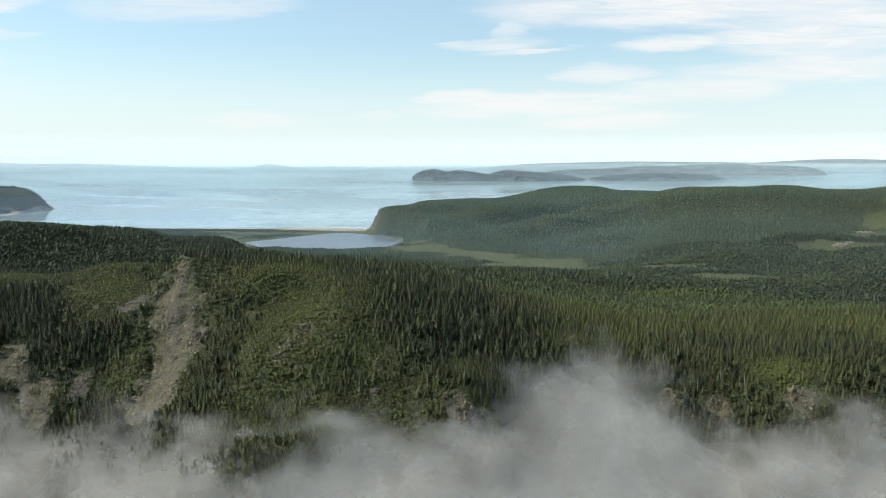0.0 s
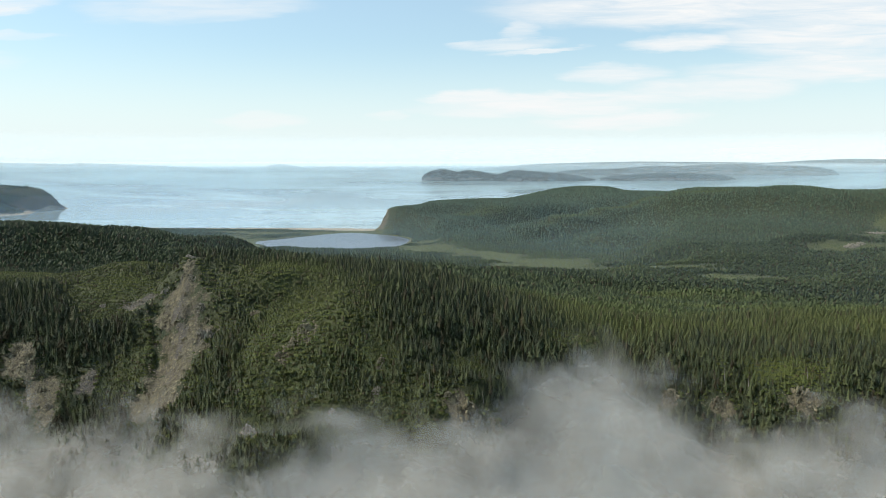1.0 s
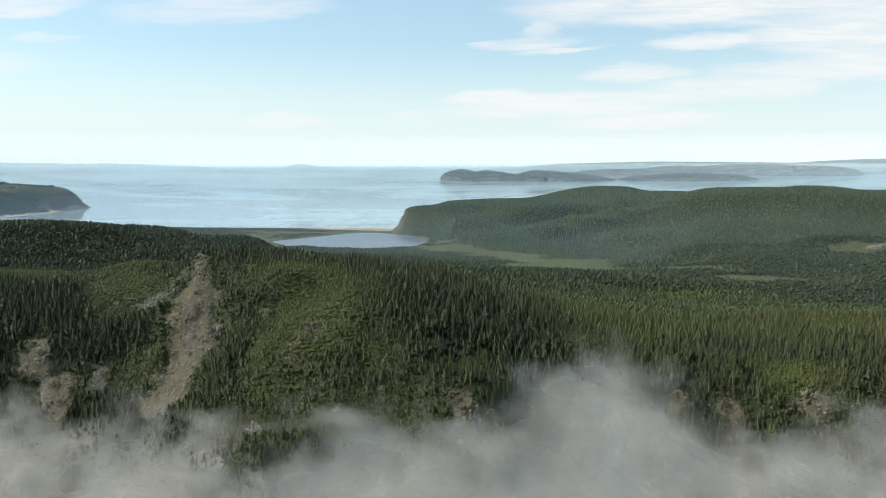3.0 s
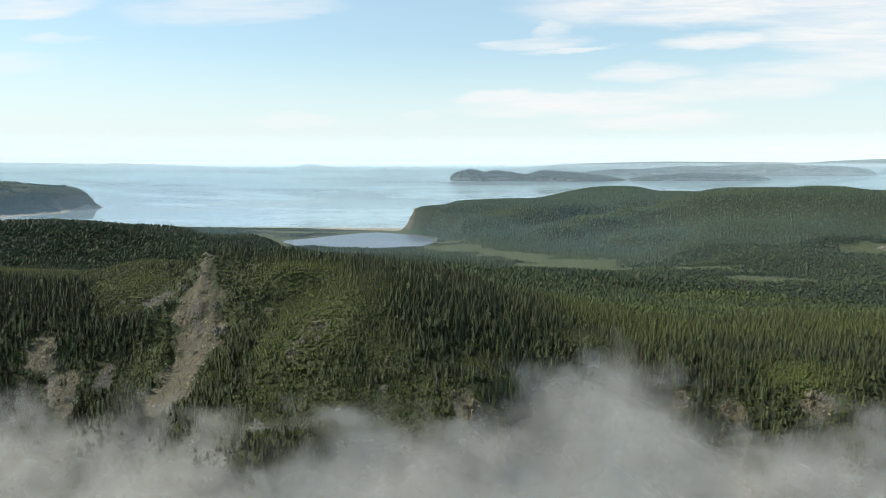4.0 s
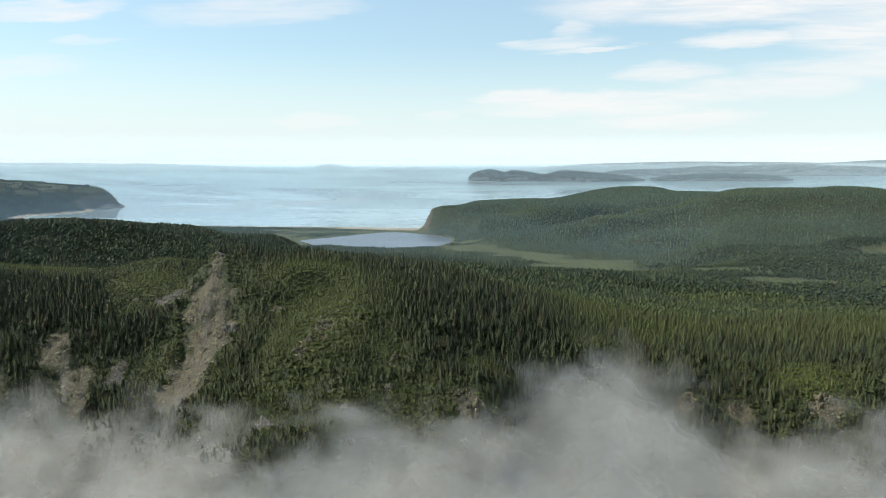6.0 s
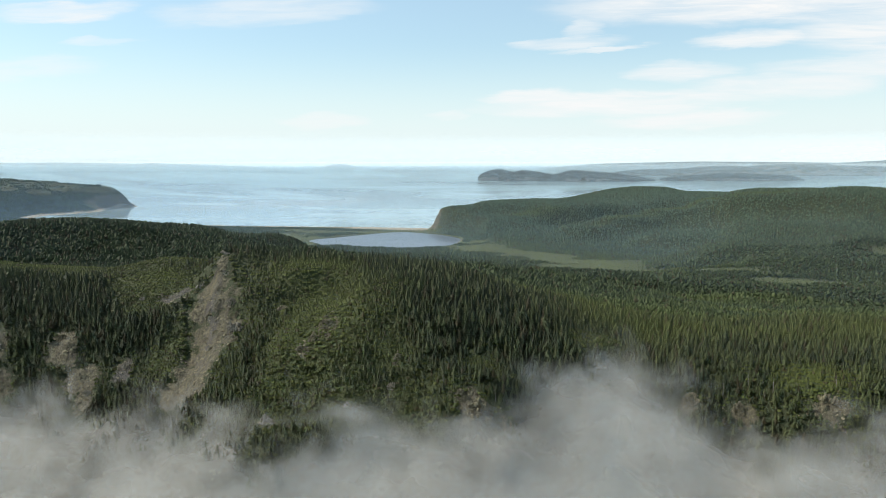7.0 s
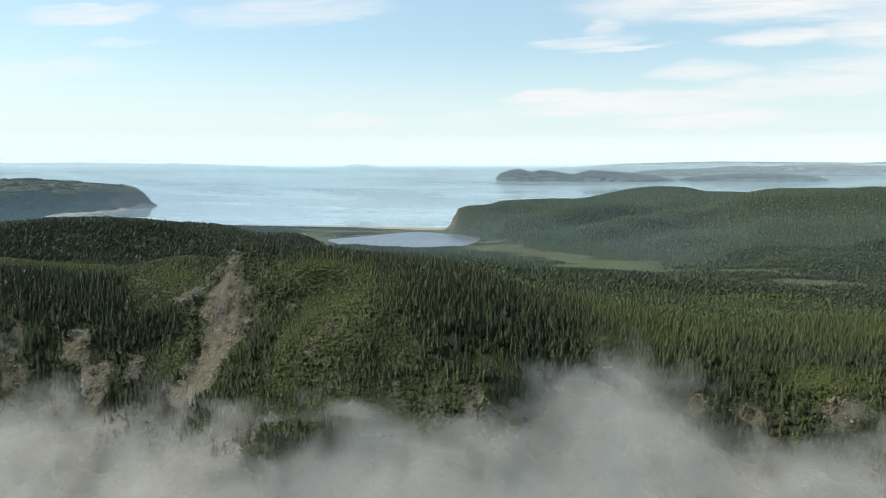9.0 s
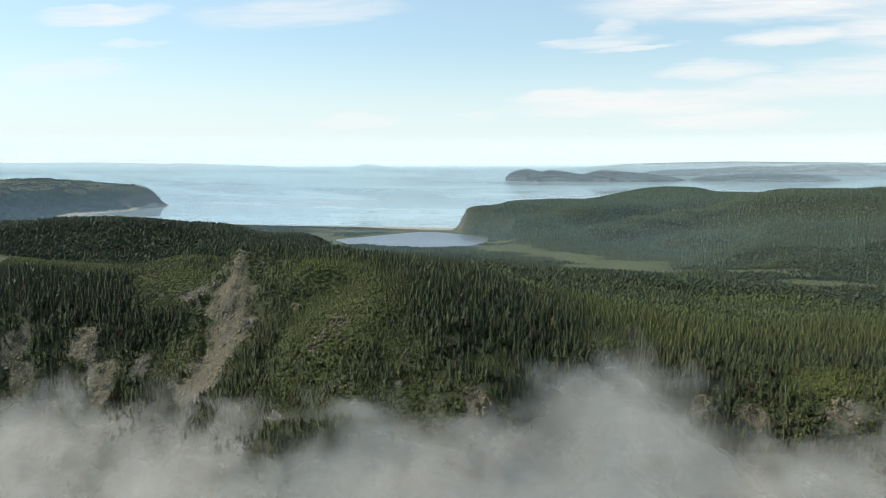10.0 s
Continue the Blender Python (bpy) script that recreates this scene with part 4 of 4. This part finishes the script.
OTHER_CRAGS = [(-172, 428, 5, 5, 0), (-182, 440, 4, 4, 1), (-176, 468, 8, 4, 1), (-228, 449, 5, 3, 1), (-98, 331, 8, 10, 1), (-112, 358, 6, 7, 0), (-256, 399, 7, 6, 0), (-294, 386, 7, 8, 0), (-58, 342, 6, 8, 1), (776, 1346, 30, 9, 1), (800, 1360, 20, 7, 1), (884, 1456, 28, 8, 1), (908, 1468, 16, 6, 1)]
# the cliff above the beach
BEACH_CRAGS = [(-232, 2300, 26, 44, 0), (-236, 2325, 22, 32, 0), (-226, 2276, 22, 44, 0), (-242, 2346, 14, 14, 1)]
GULLY_CRAGS = [(-152, 428, 5, 6, 0), (-161, 414, 5, 5, 0), (-169, 442, 5, 4, 0), (-187, 452, 7, 4, 1), (-180, 412, 4, 5, 0), (-158, 398, 5, 6, 0), (-246, 394, 6, 6, 0), (-232, 382, 6, 6, 0), (-224, 374, 5, 7, 1), (-208, 390, 5, 5, 1), (-284, 375, 6, 6, 0), (-206, 450, 6, 3, 1), (-200, 448, 5, 3, 1)]


def build_outcrop(x, y, wide, high, pale, seed):
    """A crag of many weathered, jointed blocks set into the slope, in one mesh."""
    rng = np.random.default_rng(200 + seed)
    verts, faces, base = [], [], 0
    for k in range(64):
        v, f = boulder_shape(rng)
        r, a = math.sqrt(rng.uniform(0, 1)), rng.uniform(0, 6.28)
        dx, dy = 0.5 * wide * r * math.cos(a), 0.35 * wide * r * math.sin(a)
        lift = 0.42 * high * (1 - r) * rng.uniform(0.0, 1.0)
        size = rng.uniform(0.08, 0.21) * wide * (1.2 - 0.5 * r)
        v = np.sign(v) * np.abs(v * 2) ** 0.5 * 0.5 * rng.uniform(0.7, 1.3, (len(v), 1)) * (size * 0.9, size * 0.7, size * rng.uniform(0.8, 1.9))
        v[:, 0] += v[:, 2] * rng.uniform(-0.3, 0.3)
        t = rng.uniform(0, 3.14)
        v = np.stack([v[:, 0] * math.cos(t) - v[:, 1] * math.sin(t), v[:, 0] * math.sin(t) + v[:, 1] * math.cos(t), v[:, 2]], 1)
        at = land(np.array([x + dx]), np.array([y + dy]))[0]
        verts.append(v + (x + dx, y + dy, at + lift))
        faces.append(f + base)
        base += len(v)
    me = mesh_from("rock_outcrop", np.concatenate(verts), np.concatenate(faces), GREY_ROCK if pale else TAN_ROCK, False)
    tagged(new("rock_outcrop", me), "pale grey weathered rock outcrop on the slope" if pale else "tan weathered crag jutting from the wooded slope", "rock", "rock outcrops")


for i, row in enumerate(SPUR_CRAGS + OTHER_CRAGS + GULLY_CRAGS + BEACH_CRAGS):
    build_outcrop(*row, i)


# ---- dead trees among the spruces ----
def build_snag(x, y, high, seed):
    rng = np.random.default_rng(400 + seed)
    snag = tagged(new("dead_tree"), "bare pale grey dead spruce among living trees", "tree", "dead trees")
    tv, tf = trunk_shape(6, 0.020, 1.0)
    part("trunk", mesh_from("trunk", tv, tf, DEAD_WOOD), snag)
    for k in range(9):
        a, z, r = rng.uniform(0, 6.28), rng.uniform(0.3, 0.92), rng.uniform(0.08, 0.16)
        ends = (math.cos(a) * r, math.sin(a) * r, z + rng.uniform(-0.03, 0.05))
        v = [(0.006, 0, z), (-0.006, 0, z), (0, 0.006, z + 0.01), ends]
        part("branch", mesh_from("branch", v, [(0, 1, 3), (1, 2, 3), (2, 0, 3)], DEAD_WOOD), snag)
    snag.matrix_basis = pose(x, y, float(land(np.array([x]), np.array([y]))[0]) - 0.2, float(rng.uniform(-5, 5)), float(rng.uniform(-5, 5)), float(rng.uniform(0, 360))) @ Matrix.Diagonal((high, high, high, 1))


for i, (x, y, high) in enumerate(((118, 388, 9), (126, 392, 8), (133, 390, 10), (146, 386, 8), (160, 388, 9), (172, 384, 9), (20, 348, 8), (60, 366, 9), (-8, 352, 8), (86, 372, 9), (40, 398, 10), (205, 384, 8))):
    build_snag(x, y, high, i)


# ---- fog bank at the foot of the scarp ----
FOG_X = [-260, -216, -189, -156, -125, -106, -84, -62, -34, -18, 18, 32, 49, 87, 101, 129, 151, 170, 217, 300]
FOG_Z = [98, 102, 90, 98, 104, 103, 106, 112, 116, 112, 108, 113, 120, 126, 113, 99, 94, 100, 105, 102]


def build_fog():
    """Fold behind fold of fog, heaving in billows, lying against the cliffs."""
    bank = tagged(new("fog_bank"), "grey drifting fog bank lying against the cliffs", "fog", "", "stuff")
    xs, ts = np.linspace(-330, 330, 140), np.linspace(0, 1, 44)
    back = np.interp(xs, BROW_X, BROW_Y)
    back = np.minimum(np.convolve(np.pad(back, 6, mode="edge"), np.ones(13) / 13, "valid"), 385)
    x, t = np.meshgrid(xs, ts)
    for k in range(11):
        y = (back * 0.35 + 335 * 0.65)[None, :] + 26 - 12.0 * k + (t * 165 - 105) * 0.8 + 0 * x
        top = np.interp(x * 340 / (y - (t * 165 - 105) * 0.8), FOG_X, FOG_Z) + 4 - 1.2 * k + ripple(x, y, 60, 80 + k, 3) * 9
        z = -5 + t * 165
        y = y + ripple(x, z, 45, 90 + k, 3) * 9
        thick = np.clip((top + 12 - z) / 40, 0, 1)
        me = mesh_from("billow", np.stack([x.ravel(), y.ravel(), z.ravel()], 1), grid_faces(*x.shape), FOG, True, thick=thick.ravel())
        part("billow", me, bank)


build_fog()
scene.cycles.transparent_max_bounces = 64
